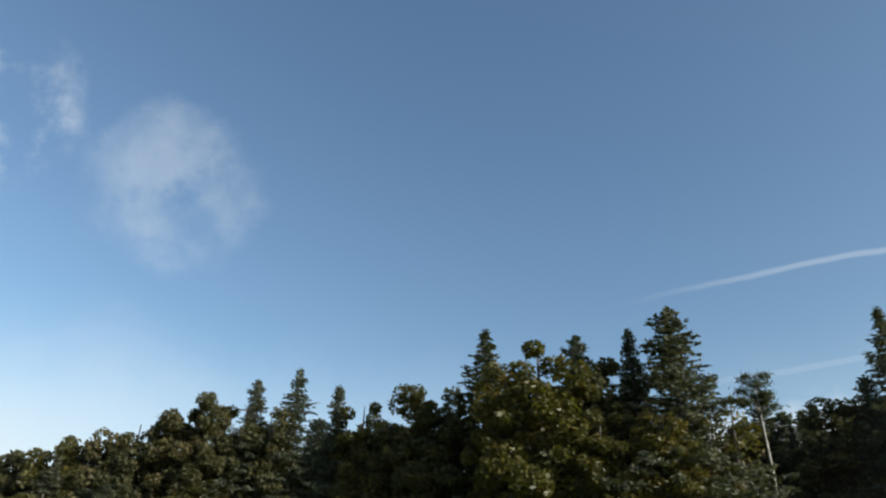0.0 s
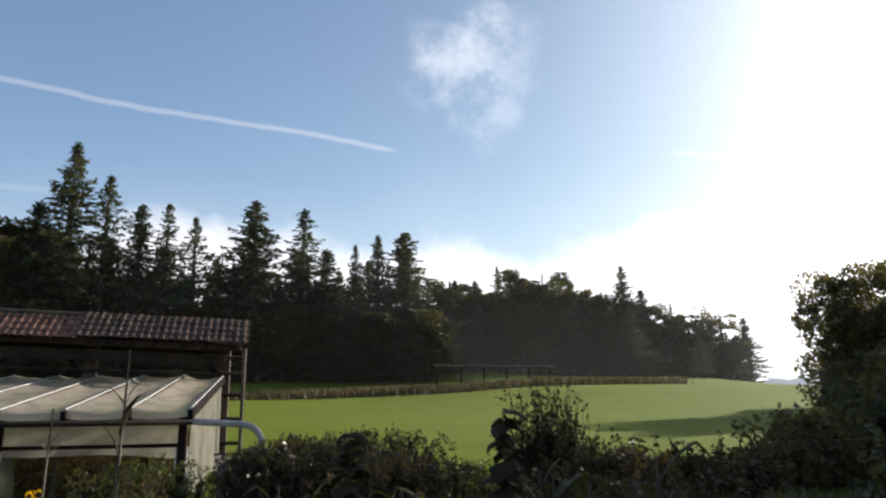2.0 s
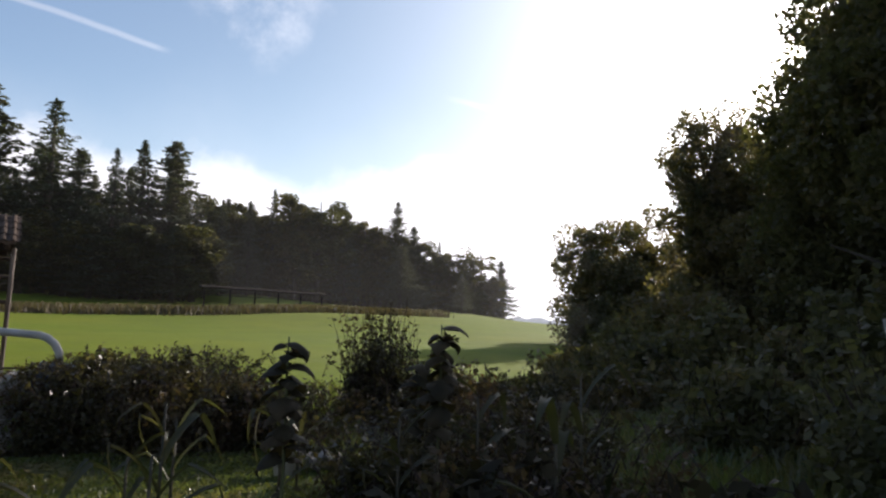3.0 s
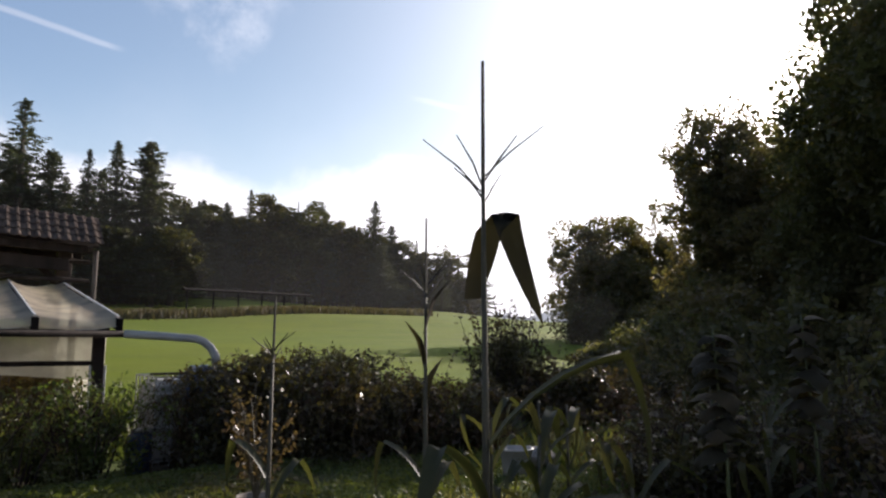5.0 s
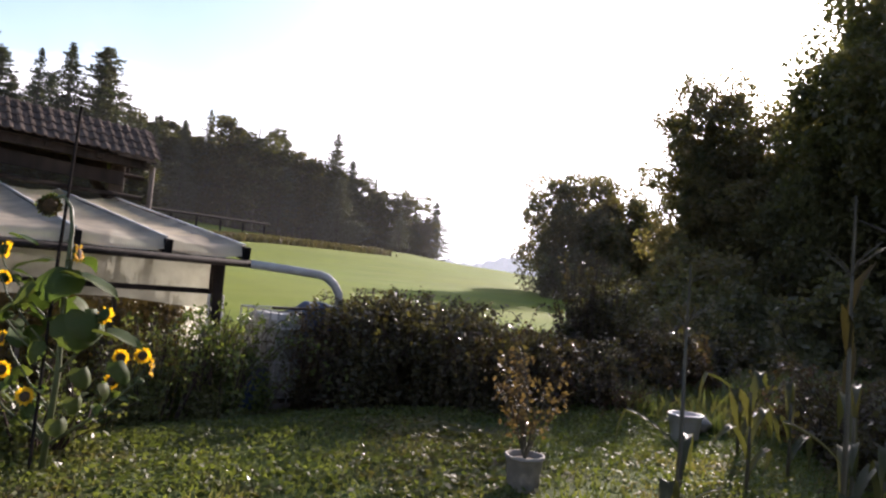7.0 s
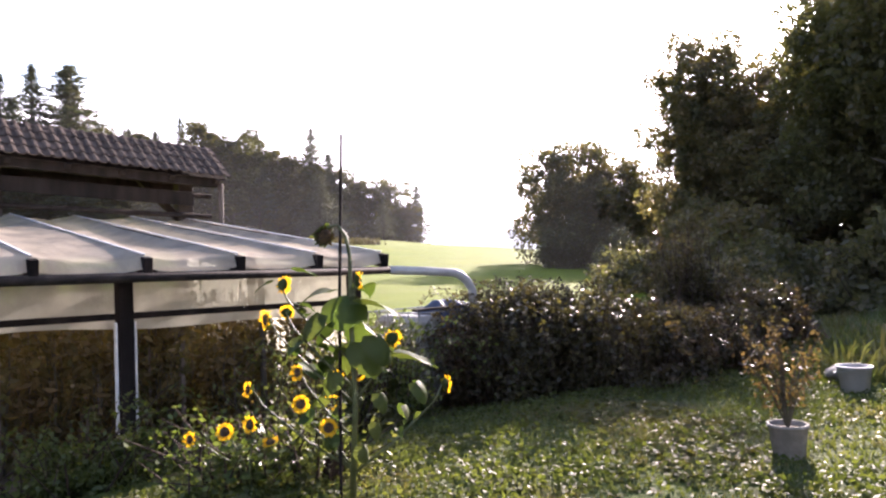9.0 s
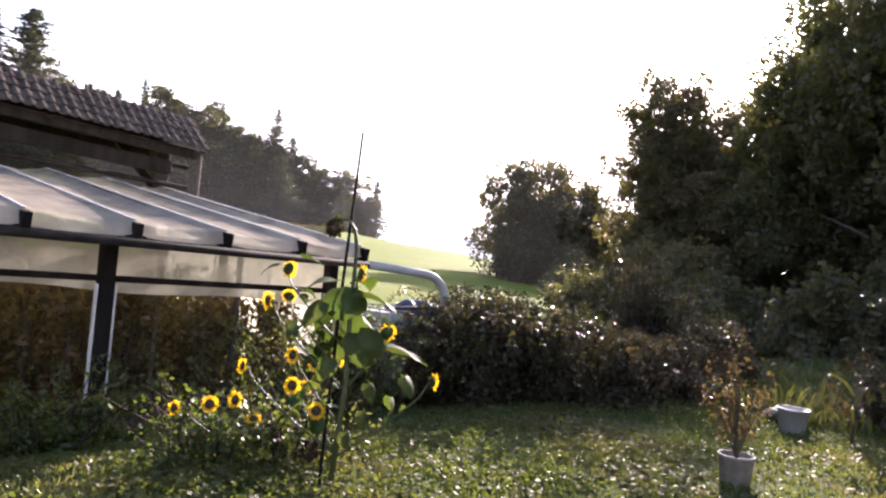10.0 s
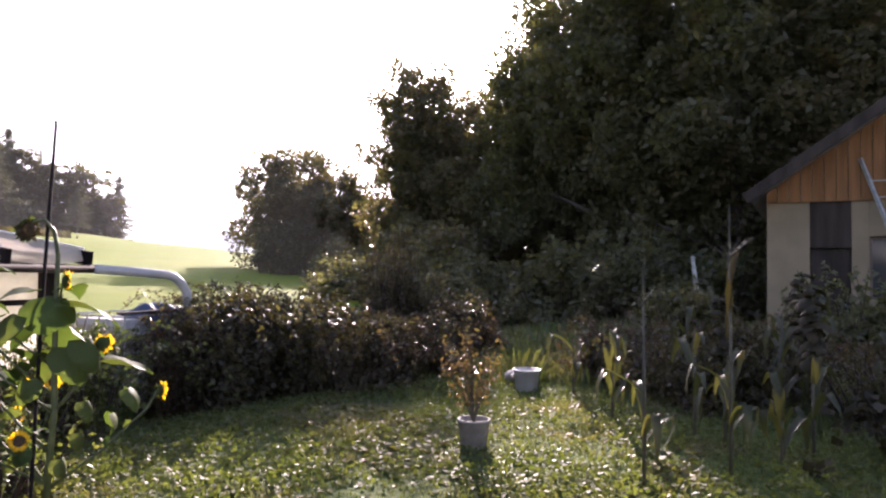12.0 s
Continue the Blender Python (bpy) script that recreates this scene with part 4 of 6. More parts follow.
def build_rack_shed():
    rng = random.Random(8)
    ob = thing("hayrack_shed", "long open hayrack of dark timber under a narrow tiled roof", "hayrack", YARD)
    x0, x1 = -8.3, 0.04
    posts = ((-0.45, 5.98), (-3.4, 6.0), (-6.15, 6.0), (-8.2, 5.8))
    for x, y in posts:
        part("post", mesh("post", *beam((x, y, z_at(x, y) - 0.3), (x, y, ridge_z(x) - 0.5), 0.26, 0.24), OLDWOOD), ob)
    part("corner_pole", mesh("corner_pole", *tube([(0.0, 5.45, z_at(0, 5.5) - 0.2), (0.02, 5.45, 3.62)], 0.045, 8), OLDWOOD), ob)
    for z in (0.9, 1.45, 2.0, 2.55, 3.05, 3.42):
        part("rail", mesh("rail", *tube([(x1 - 0.05, 5.8, z), (-4.0, 5.83, z + 0.12), (x0, 5.8, z + 0.33)], 0.045, 7), DARKWOOD), ob)
    for y, dz in ((5.45, 0.62), (6.0, 0.14), (6.55, 0.62)):
        part("purlin", mesh("purlin", *beam((x1 - 0.1, y, ridge_z(x1) - dz), (x0, y, ridge_z(x0) - dz), 0.14, 0.16), DARKWOOD), ob)
    part("header_board", mesh("header_board", *beam((x1 - 0.45, 5.62, 3.34), (x0, 5.62, 3.67), 0.05, 0.24), DARKWOOD), ob)
    for k in range(11):
        x = x1 - 0.15 - k * 0.8
        zr = ridge_z(x) - 0.07
        for s in (-1, 1):
            part("rafter", mesh("rafter", *beam((x, 6.0, zr), (x, 6.0 + s * EAVE_OUT, zr - EAVE_DROP), 0.09, 0.10), DARKWOOD), ob)
    for x, y in posts[:3]:
        part("brace", mesh("brace", *beam((x, y - 0.05, 2.9), (x - 0.8, y - 0.05, ridge_z(x) - 0.55), 0.10, 0.12), DARKWOOD), ob)
    for s in (-1, 1):
        slab([(x0, 6, ridge_z(x0)), (x1, 6, ridge_z(x1)), (x1, 6 + s * EAVE_OUT, ridge_z(x1) - EAVE_DROP), (x0, 6 + s * EAVE_OUT, ridge_z(x0) - EAVE_DROP)],
             0.03, DARKWOOD, "roof_boarding", ob)
    for xa, xb, lift, kind, rest in ((x0, -3.6, 0.0, TILE_WARM, WARMTILE), (-3.6, x1 + 0.06, 0.045, TILE_RED, TILE)):
        lay_tiles(ob, (xa, 6 - EAVE_OUT - 0.06, ridge_z(xa) - EAVE_DROP - 0.03 + lift), (xb, 6 - EAVE_OUT - 0.06, ridge_z(xb) - EAVE_DROP - 0.03 + lift),
                  (xa, 6, ridge_z(xa) + 0.02 + lift), lambda i, j, nx, ny, one=kind: one, 0.16, 0.245, rng, 170, rest)
    cap = lathe([(0.10, 0), (0.115, 0.02), (0.095, 0.34), (0.09, 0.36)], 10)
    cap_mesh = mesh("ridge_tile", cap[0], cap[1], TILE)
    for k in range(26):
        x = x1 - 0.3 - k * 0.32
        part("ridge_tile", cap_mesh, ob, at=pose(x, 6, ridge_z(x) - 0.01, 0, 90, 0))


def build_barn():
    rng = random.Random(9)
    ob = thing("barn", "low barn with a mossy grey tiled roof and board gable", "barn", YARD)
    x0, x1, out, drop = -18.8, -8.3, 4.2, 1.82
    y0 = 2.7
    for y, ya in ((y0, y0 + 0.16), (7.6, 7.76)):
        part("wall", mesh("wall", *box(x0 + 0.4, y, 0.0, x1 - 0.25, ya, 2.7), DARKWOOD), ob)
    part("wall", mesh("wall", *box(x0 + 0.4, y0 + 0.16, 0.0, x0 + 0.55, 7.6, 2.75), DARKWOOD), ob)
    # gable boards, each one separate, hung from the slope of the roof down to a beam
    n = 15
    for k in range(n):
        ya = 1.95 + 2.35 * k / n
        yb = ya + 2.35 / n - 0.012
        h = ridge_z(x1) - 0.17 - (6.0 - (ya + yb) / 2) * drop / out
        low = 2.50 + 0.03 * (k % 3) + max(0.0, ya - 3.75) * 1.3
        part("board", mesh("board", *box(x1 - 0.10, ya, min(low, h - 0.06), x1 - 0.07 + 0.012 * (k % 2), yb, h), PALEWOOD), ob)
    for k in range(12):
        ya = 4.31 + 3.4 * k / 12
        h = ridge_z(x1) - 0.2 - abs(6.0 - ya - 0.14) * drop / out
        part("board", mesh("board", *box(x1 - 0.16, ya, 2.2, x1 - 0.13, ya + 0.27, h), DARKWOOD), ob)
    part("tie_beam", mesh("tie_beam", *beam((x1 - 0.05, 1.85, 2.46), (x1 - 0.05, 7.9, 2.46), 0.14, 0.16), DARKWOOD), ob)
    part("corner_post", mesh("corner_post", *beam((x1 - 0.1, 2.75, 0.0), (x1 - 0.1, 2.75, 2.4), 0.2, 0.2), DARKWOOD), ob)
    part("end_post", mesh("end_post", *beam((x1 - 0.1, 5.0, 0.1), (x1 - 0.1, 5.0, 3.5), 0.24, 0.24), DARKWOOD), ob)
    for s in (-1, 1):
        slab([(x0, 6, ridge_z(x0) - 0.03), (x1, 6, ridge_z(x1) - 0.03), (x1, 6 + s * out, ridge_z(x1) - drop), (x0, 6 + s * out, ridge_z(x0) - drop)],
             0.06, DARKWOOD, "roof_boarding", ob)
    part("bargeboard", mesh("bargeboard", *beam((x1 + 0.02, 6 - out, ridge_z(x1) - drop - 0.05), (x1 + 0.02, 6, ridge_z(x1) - 0.07), 0.03, 0.09), DARKWOOD), ob)
    part("gutter", mesh("gutter", *tube([(x0, 6 - out - 0.08, ridge_z(x0) - drop - 0.02), (x1 + 0.1, 6 - out - 0.08, ridge_z(x1) - drop - 0.05)], 0.06, 8), DARKWOOD), ob)

    def pick(i, j, nx, ny):
        if j >= ny - 2 or (j == 0 and i % 9 in (2, 3, 6)):
            return TILE_RIDGE if rng.random() < 0.75 else TILE_RED
        return TILE_GREY

    lay_tiles(ob, (x1 - 10.4, 6 - out - 0.05, ridge_z(x1 - 10.4) - drop), (x1 + 0.05, 6 - out - 0.05, ridge_z(x1) - drop), (x1 - 10.4, 6, ridge_z(x1 - 10.4) + 0.03),
              pick, 0.175, 0.27, rng, 300, GREYTILE)
    cap = lathe([(0.11, 0), (0.125, 0.02), (0.10, 0.36), (0.095, 0.38)], 10)
    cap_mesh = mesh("ridge_tile", cap[0], cap[1], REDTILE)
    for k in range(30):
        x = x1 - 0.1 - k * 0.35
        part("ridge_tile", cap_mesh, ob, at=pose(x, 6, ridge_z(x), 0, 90, 0))


def plastic_crate(at):
    ob = thing("plastic_crate", "stacked pale plastic crate under the barn eave", "crate", at, "crates by the barn")
    part("base", mesh("base", *box(-0.4, -0.3, 0, 0.4, 0.3, 0.03), STRIP), ob)
    for s in (-1, 1):
        part("side", mesh("side", *box(-0.4, s * 0.29 - 0.01, 0.03, 0.4, s * 0.29 + 0.01, 0.40), STRIP), ob)
        part("end", mesh("end", *box(s * 0.39 - 0.01, -0.28, 0.03, s * 0.39 + 0.01, 0.28, 0.40), STRIP), ob)
        for k in range(5):
            part("rib", mesh("rib", *box(-0.36 + 0.17 * k, s * 0.31 - 0.012, 0.03, -0.32 + 0.17 * k, s * 0.31 + 0.012, 0.38), STRIP), ob)


for column, (cx, cy) in enumerate(((-7.95, -0.75), (-7.3, -0.15))):
    for level in range(4 - column):
        plastic_crate(pose(cx, cy, z_at(cx, cy) + 0.42 * level, 0, 0, 40 + 4 * level))

sapling = broadleaf("sapling", "young leafy fruit tree before the barn", 3.5, 0.6, 141, 1400, 0.05, GARDEN, lobes=26, low=0.12, gaps=0.2)
sapling.matrix_basis = pose(-5.7, -1.3, z_at(-5.7, -1.3))
build_rack_shed()
build_barn()

# ---------------------------------------------------------------- the film-covered shelter
PITCH = 0.9
BAYS = 8


def roof_point(k, t):
    """A point of the film on rafter line k, t from eave to back."""
    return np.array([-PITCH * k + 0.16 * t, -0.02 + 5.94 * t, 2.04 + 0.87 * t])


def build_shelter():
    ob = thing("plant_shelter", "timber plant shelter roofed with sagging clear plastic film", "plant shelter")
    for k in range(BAYS + 1):
        p, q = roof_point(k, 0.0), roof_point(k, 1.0)
        part("rafter", mesh("rafter", *beam((p[0], p[1] - 0.10, p[2] - 0.100), (q[0], q[1], q[2] - 0.085), 0.075, 0.15), TARREDWOOD), ob)
    # film: taut over the rafters, slack between them, folded over the front edge
    nu, nv = 10, 24
    v, f = [], []
    cols = BAYS * nu + 1
    rng = np.random.default_rng(77)
    wob = rng.normal(size=(BAYS, 5))
    for j in range(nv + 1):
        t = (j - 1) / (nv - 1)
        for i in range(cols):
            k, u = divmod(i, nu)
            u /= nu
            p = roof_point(k + u, max(t, 0.0))
            b = min(k, BAYS - 1)
            sag = (0.11 + 0.03 * wob[b, 0]) * abs(math.sin(math.pi * u)) ** 0.75 * (0.85 + 0.3 * math.sin(5 * t + wob[b, 1] * 3))
            p[2] += 0.004 - sag + 0.012 * math.sin(9 * t + 4 * u + wob[b, 2] * 4) * math.sin(math.pi * u)
            if k == 0 and t > 0:
                p[2] += 0.014 * math.sin(46 * t + 5 * u) * math.sin(math.pi * u) ** 0.5
            p[2] += 0.007 * math.sin(31 * t + 17 * u + wob[b, 3] * 5) * math.sin(math.pi * u)
            if t < 0:
                p = roof_point(k + u, 0)
                p[1] -= 0.045
                p[2] -= 0.12 + 0.05 * math.sin(math.pi * u)
            v.append(p)
    for j in range(nv):
        f += [(j * cols + i, j * cols + i + 1, (j + 1) * cols + i + 1, (j + 1) * cols + i) for i in range(cols - 1)]
    part("roof_film", mesh("roof_film", v, f, FILM, False), ob, "sagging clear plastic film, dusty and creased")
    # pale strips added as the bright lines where folded film catches the sun
    for k in range(BAYS + 1):
        p, q = roof_point(k, 0.0), roof_point(k, 1.0)
        part("batten", mesh("batten", *beam((p[0], p[1], p[2] + 0.010), (q[0], q[1], q[2] + 0.010), 0.026, 0.014), STRIP), ob, "thin pale strip standing in for sunlit film over a rafter")
    # uprights
    for x, y in ((-0.14, 0.34), (-2.77, 0.32), (-5.2, 0.32), (-7.2, 0.32)):
        part("post", mesh("post", *beam((x, y, z_at(x, y) - 0.2), (x, y, 1.95), 0.13, 0.13), TARREDWOOD), ob)
        for dx in (-0.085, 0.085):
            part("edge_strip", mesh("edge_strip", *beam((x + dx, y - 0.02, z_at(x, y)), (x + dx, y - 0.02, 1.44), 0.022, 0.05), STRIP), ob, "pale plastic strip")
    for x, y in ((-1.15, 0.72), (-2.05, 0.78), (-4.5, 0.7), (-3.7, 0.8)):
        part("stake", mesh("stake", *beam((x, y, z_at(x, y) - 0.1), (x, y, 1.8), 0.05, 0.06), OLDWOOD), ob)
    for x in (0.06, -2.0, -3.8, -5.6, -7.1):
        part("post", mesh("post", *beam((x, 5.85, z_at(x, 5.8) - 0.2), (x, 5.85, 2.82), 0.12, 0.12), TARREDWOOD), ob)
    part("front_rail", mesh("front_rail", *beam((-0.08, 0.40, 1.47), (-7.4, 0.40, 1.52), 0.035, 0.06), TARREDWOOD), ob)
    part("front_beam", mesh("front_beam", *beam((0.0, 0.50, 1.87), (-7.4, 0.50, 1.90), 0.09, 0.11), TARREDWOOD), ob)
    part("back_beam", mesh("back_beam", *beam((0.14, 5.84, 2.74), (-7.2, 5.84, 2.76), 0.09, 0.12), TARREDWOOD), ob)
    part("side_beam", mesh("side_beam", *beam((-0.10, 0.5, 1.98), (0.06, 5.8, 2.74), 0.07, 0.10), TARREDWOOD), ob)
    part("side_post", mesh("side_post", *beam((-0.05, 3.0, 0.0), (-0.05, 3.0, 2.35), 0.10, 0.10), TARREDWOOD), ob)

    def curtain(name, a, b, top_a, top_b, low, seed):
        r = np.random.default_rng(seed)
        n, m = 60, 8
        ph = r.uniform(0, 6, 4)
        a, b = Vector(a), Vector(b)
        across = Vector((-(b - a).y, (b - a).x)).normalized()
        vv, ff = [], []
        for j in range(m + 1):
            for i in range(n + 1):
                t = i / n
                p = a.lerp(b, t)
                bot = low + 0.05 * math.sin(7 * t + ph[0]) + 0.03 * math.sin(19 * t + ph[1])
                z = (top_a + (top_b - top_a) * t) * (1 - j / m) + bot * j / m
                o = 0.025 * math.sin(23 * t + ph[2]) * j / m + 0.012 * math.sin(51 * t + ph[3])
                vv.append((p.x + across.x * o, p.y + across.y * o, z))
        for j in range(m):
            ff += [(j * (n + 1) + i, j * (n + 1) + i + 1, (j + 1) * (n + 1) + i + 1, (j + 1) * (n + 1) + i) for i in range(n)]
        part(name, mesh(name, vv, ff, WALLFILM, False), ob, "milky plastic film hung as a curtain")

    curtain("front_film", (-0.08, 0.44), (-7.4, 0.44), 1.93, 1.95, 1.34, 5)
    curtain("side_film", (-0.02, 0.45), (0.13, 5.85), 1.98, 2.80, 0.75, 6)
    # gutter and its pipe
    part("gutter", mesh("gutter", *tube([(0.12, -0.10, 1.83), (-7.5, -0.06, 1.87)], 0.045, 10), GUTTER, False), ob)
    for k in range(7):
        x = -0.3 - k * 1.15
        part("bracket", mesh("bracket", *beam((x, -0.05, 1.90), (x, 0.28, 1.93), 0.02, 0.03), GUTTER), ob)
    part("downpipe", mesh("downpipe", *tube([(0.06, -0.10, 1.83), (0.5, -0.26, 1.80), (0.84, -0.36, 1.77), (0.93, -0.39, 1.74), (1.02, -0.42, 1.66), (1.08, -0.44, 1.55), (1.09, -0.44, 1.40)],
                                            0.052, 12), PIPE, False), ob, "grey downpipe bent over the tank")


build_shelter()


def vine(x, y, h, seed):
    rng = np.random.default_rng(seed)
    ob = thing("tomato_plant", "withered brown tomato vine tied to a stake", "plant", pose(x, y, z_at(x, y)), "vines in the shelter")
    part("stake", mesh("stake", *tube([(0.03, 0.02, -0.05), (0.02, 0.03, h * 1.06)], 0.010, 5), OLDWOOD), ob)
    centres = []
    for k in range(4):
        pts = [np.array(p) for p in ((rng.normal() * 0.05, rng.normal() * 0.05, 0.0), (rng.normal() * 0.12, rng.normal() * 0.12, h * 0.5),
                                     (rng.normal() * 0.16, rng.normal() * 0.16, h * rng.uniform(0.8, 1.0)))]
        part("stem", mesh("stem", *tube(pts, [0.012, 0.009, 0.004], 5), DRYSTALK, False), ob)
        t = rng.uniform(0.05, 1, 90)
        c = np.stack([np.interp(t, (0, 0.5, 1), [p[j] for p in pts]) for j in range(3)], 1)
        centres.append(c + rng.normal(size=(90, 3)) * (0.09, 0.09, 0.05))
    c = np.concatenate(centres)
    c[:, 2] = np.clip(c[:, 2], 0.02, None)
    part("foliage", fast_mesh("foliage", *leaf_cloud(c, 0.050, rng, 0.0, 0.5), DRYVINE), ob)
    return ob


VINES = [vine(-0.7, 0.8, 1.42, 300), vine(-1.5, 0.95, 1.35, 301), vine(-2.3, 0.85, 1.5, 302)]
vr = random.Random(4)
for row, y0 in enumerate((0.85, 1.4, 2.1, 2.9, 3.8, 4.7, 5.4)):
    for k in range(17):
        x, y = -0.45 - 0.41 * k + vr.uniform(-0.15, 0.15), y0 + vr.uniform(-0.15, 0.15)
        s = vr.uniform(0.85, 1.15) + 0.07 * (row > 3)
        copy_thing(VINES[vr.randrange(3)], pose(x, y, z_at(x, y), 0, 0, vr.uniform(0, 360))).scale = (s, s, s)


def build_soil_bed():
    n = 24
    v, f = [], []
    for j in range(n + 1):
        for i in range(n + 1):
            x, y = -7.5 + 7.0 * i / n, 0.35 + 5.5 * j / n
            edge = min(i, j, n - i, n - j) > 0
            v.append((x, y, z_at(x, y) + (0.035 + 0.03 * noise.noise(Vector((x * 2.2, y * 2.2, 0))) if edge else -0.03)))
    for j in range(n):
        f += [(j * (n + 1) + i, j * (n + 1) + i + 1, (j + 1) * (n + 1) + i + 1, (j + 1) * (n + 1) + i) for i in range(n)]
    tagged(new("soil_bed", mesh("soil_bed", v, f, SOIL, False)), "dark bare earth of the bed under the shelter", "garden bed")


build_soil_bed()

# ---------------------------------------------------------------- water tanks, barrel, pots


def water_tank(x, y, label):
    z = z_at(x, y) + 0.02
    ob = thing("water_tank", label, "water tank", pose(x, y, z))
    part("pallet", mesh("pallet", *join(*[box(-0.6, a, 0, 0.6, a + 0.12, 0.12) for a in (-0.5, -0.06, 0.38)],
                                        *[box(a, -0.5, 0.12, a + 0.1, 0.5, 0.15) for a in (-0.6, -0.3, -0.05, 0.2, 0.5)]), OLDWOOD), ob)
    part("tank", mesh("tank", *box(-0.57, -0.47, 0.15, 0.57, 0.47, 1.16, 0.07), TANK), ob, "milky white plastic tank")
    part("lid", mesh("lid", *turned(lathe([(0.11, 0), (0.115, 0.03), (0.09, 0.05)], 16), pose(0, 0, 1.16)), BLUE), ob)
    for k in range(6):
        zz = 0.18 + k * 0.205
        loop = [(-0.6, -0.5, zz), (0.6, -0.5, zz), (0.6, 0.5, zz), (-0.6, 0.5, zz), (-0.6, -0.5, zz)]
        part("cage_ring", mesh("cage_ring", *join(*[tube([loop[i], loop[i + 1]], 0.011, 6) for i in range(4)]), STEEL), ob)
    for k in range(7):
        u = -0.6 + 0.2 * k
        for yy in (-0.5, 0.5):
            part("cage_bar", mesh("cage_bar", *tube([(u, yy, 0.12), (u, yy, 1.21)], 0.010, 6), STEEL), ob)
    for k in range(1, 5):
        u = -0.5 + 0.2 * k
        for xx in (-0.6, 0.6):
            part("cage_bar", mesh("cage_bar", *tube([(xx, u, 0.12), (xx, u, 1.21)], 0.010, 6), STEEL), ob)


water_tank(1.05, 0.35, "white caged water tank under a downpipe")
water_tank(2.40, 0.37, "white caged water tank half hidden by brambles")


def build_tarp():
    n = 20
    rng = np.random.default_rng(9)
    v, f = [], []
    ph = rng.uniform(0, 6, 6)
    zt = z_at(1.05, 0.35) + 1.25
    for j in range(n + 1):
        for i in range(n + 1):
            x, y = 0.80 + 0.62 * i / n, -0.22 + 0.55 * j / n
            bump = 0.10 * math.sin(math.pi * i / n) * math.sin(math.pi * j / n)
            z = zt + bump + 0.035 * math.sin(9 * i / n + ph[0]) * math.cos(8 * j / n + ph[1]) + 0.02 * math.sin(21 * i / n + ph[2])
            z -= 0.26 * (1 - smooth(j / n, 0.0, 0.12)) + 0.05 * (1 - smooth(i / n, 0, 0.15))
            v.append((x, y, z))
    for j in range(n):
        f += [(j * (n + 1) + i, j * (n + 1) + i + 1, (j + 1) * (n + 1) + i + 1, (j + 1) * (n + 1) + i) for i in range(n)]
    me = mesh("blue_tarp", v, f, BLUE, False)
    ob = tagged(new("blue_tarp", me), "crumpled blue tarpaulin lying on the water tank", "tarpaulin")
    thick = ob.modifiers.new("thickness", "SOLIDIFY")
    thick.thickness = 0.012


build_tarp()
tagged(new("plank", mesh("plank", *beam((0.38, -0.14, z_at(1, 0.35) + 1.265), (2.95, -0.11, z_at(1, 0.35) + 1.275), 0.09, 0.03), DARKWOOD)),
       "dark wooden plank laid across the water tanks", "plank")


def build_barrel():
    x, y = 0.36, 0.12
    ob = thing("barrel", "small blue plastic barrel beside the shelter post", "barrel", pose(x, y, z_at(x, y)))
    part("body", mesh("body", *lathe([(0.13, 0), (0.155, 0.03), (0.165, 0.2), (0.158, 0.22), (0.168, 0.24), (0.165, 0.44), (0.15, 0.5), (0.10, 0.54)], 20), BLUE, False), ob)
    part("rim", mesh("rim", *turned(lathe([(0.105, 0), (0.112, 0.015), (0.105, 0.04), (0.05, 0.045)], 18), pose(0, 0, 0.54)), WHITEPLASTIC, False), ob)


build_barrel()


def build_pot():
    x, y = 0.04, -4.47
    ob = thing("plant_pot", "white plastic bucket planted with a thin shrub", "plant pot", pose(x, y, z_at(x, y)) @ Matrix.Scale(0.84, 4))
    part("bucket", mesh("bucket", *lathe([(0.115, 0), (0.125, 0.01), (0.150, 0.25), (0.162, 0.255), (0.162, 0.28), (0.145, 0.28), (0.140, 0.23)], 24), POT, False), ob)
    part("soil", mesh("soil", *turned(lathe([(0.139, 0), (0.138, 0.02), (0.05, 0.03)], 18), pose(0, 0, 0.22)), SOIL), ob)
    rng = np.random.default_rng(3)
    stems, centres = [], []
    for k in range(15):
        a = rng.uniform(0, 6.28)
        tip = np.array([math.cos(a) * rng.uniform(0.08, 0.42), math.sin(a) * rng.uniform(0.08, 0.42), 0.24 + rng.uniform(0.45, 1.05)])
        stems.append(tube([(0, 0, 0.23), tip * (0.35, 0.35, 0.65), tip], [0.008, 0.006, 0.003], 5))
        t = rng.uniform(0.3, 1, 34)[:, None]
        centres.append(np.array([0, 0, 0.2]) + t * (tip - np.array([0, 0, 0.2])) + rng.normal(size=(34, 3)) * 0.035)
    for k, one in enumerate(stems):
        part("stem", mesh("stem", *one, DRYSTALK), ob)
    part("leaves", fast_mesh("leaves", *leaf_cloud(np.concatenate(centres), 0.024, rng), BRAMBLE), ob)


build_pot()


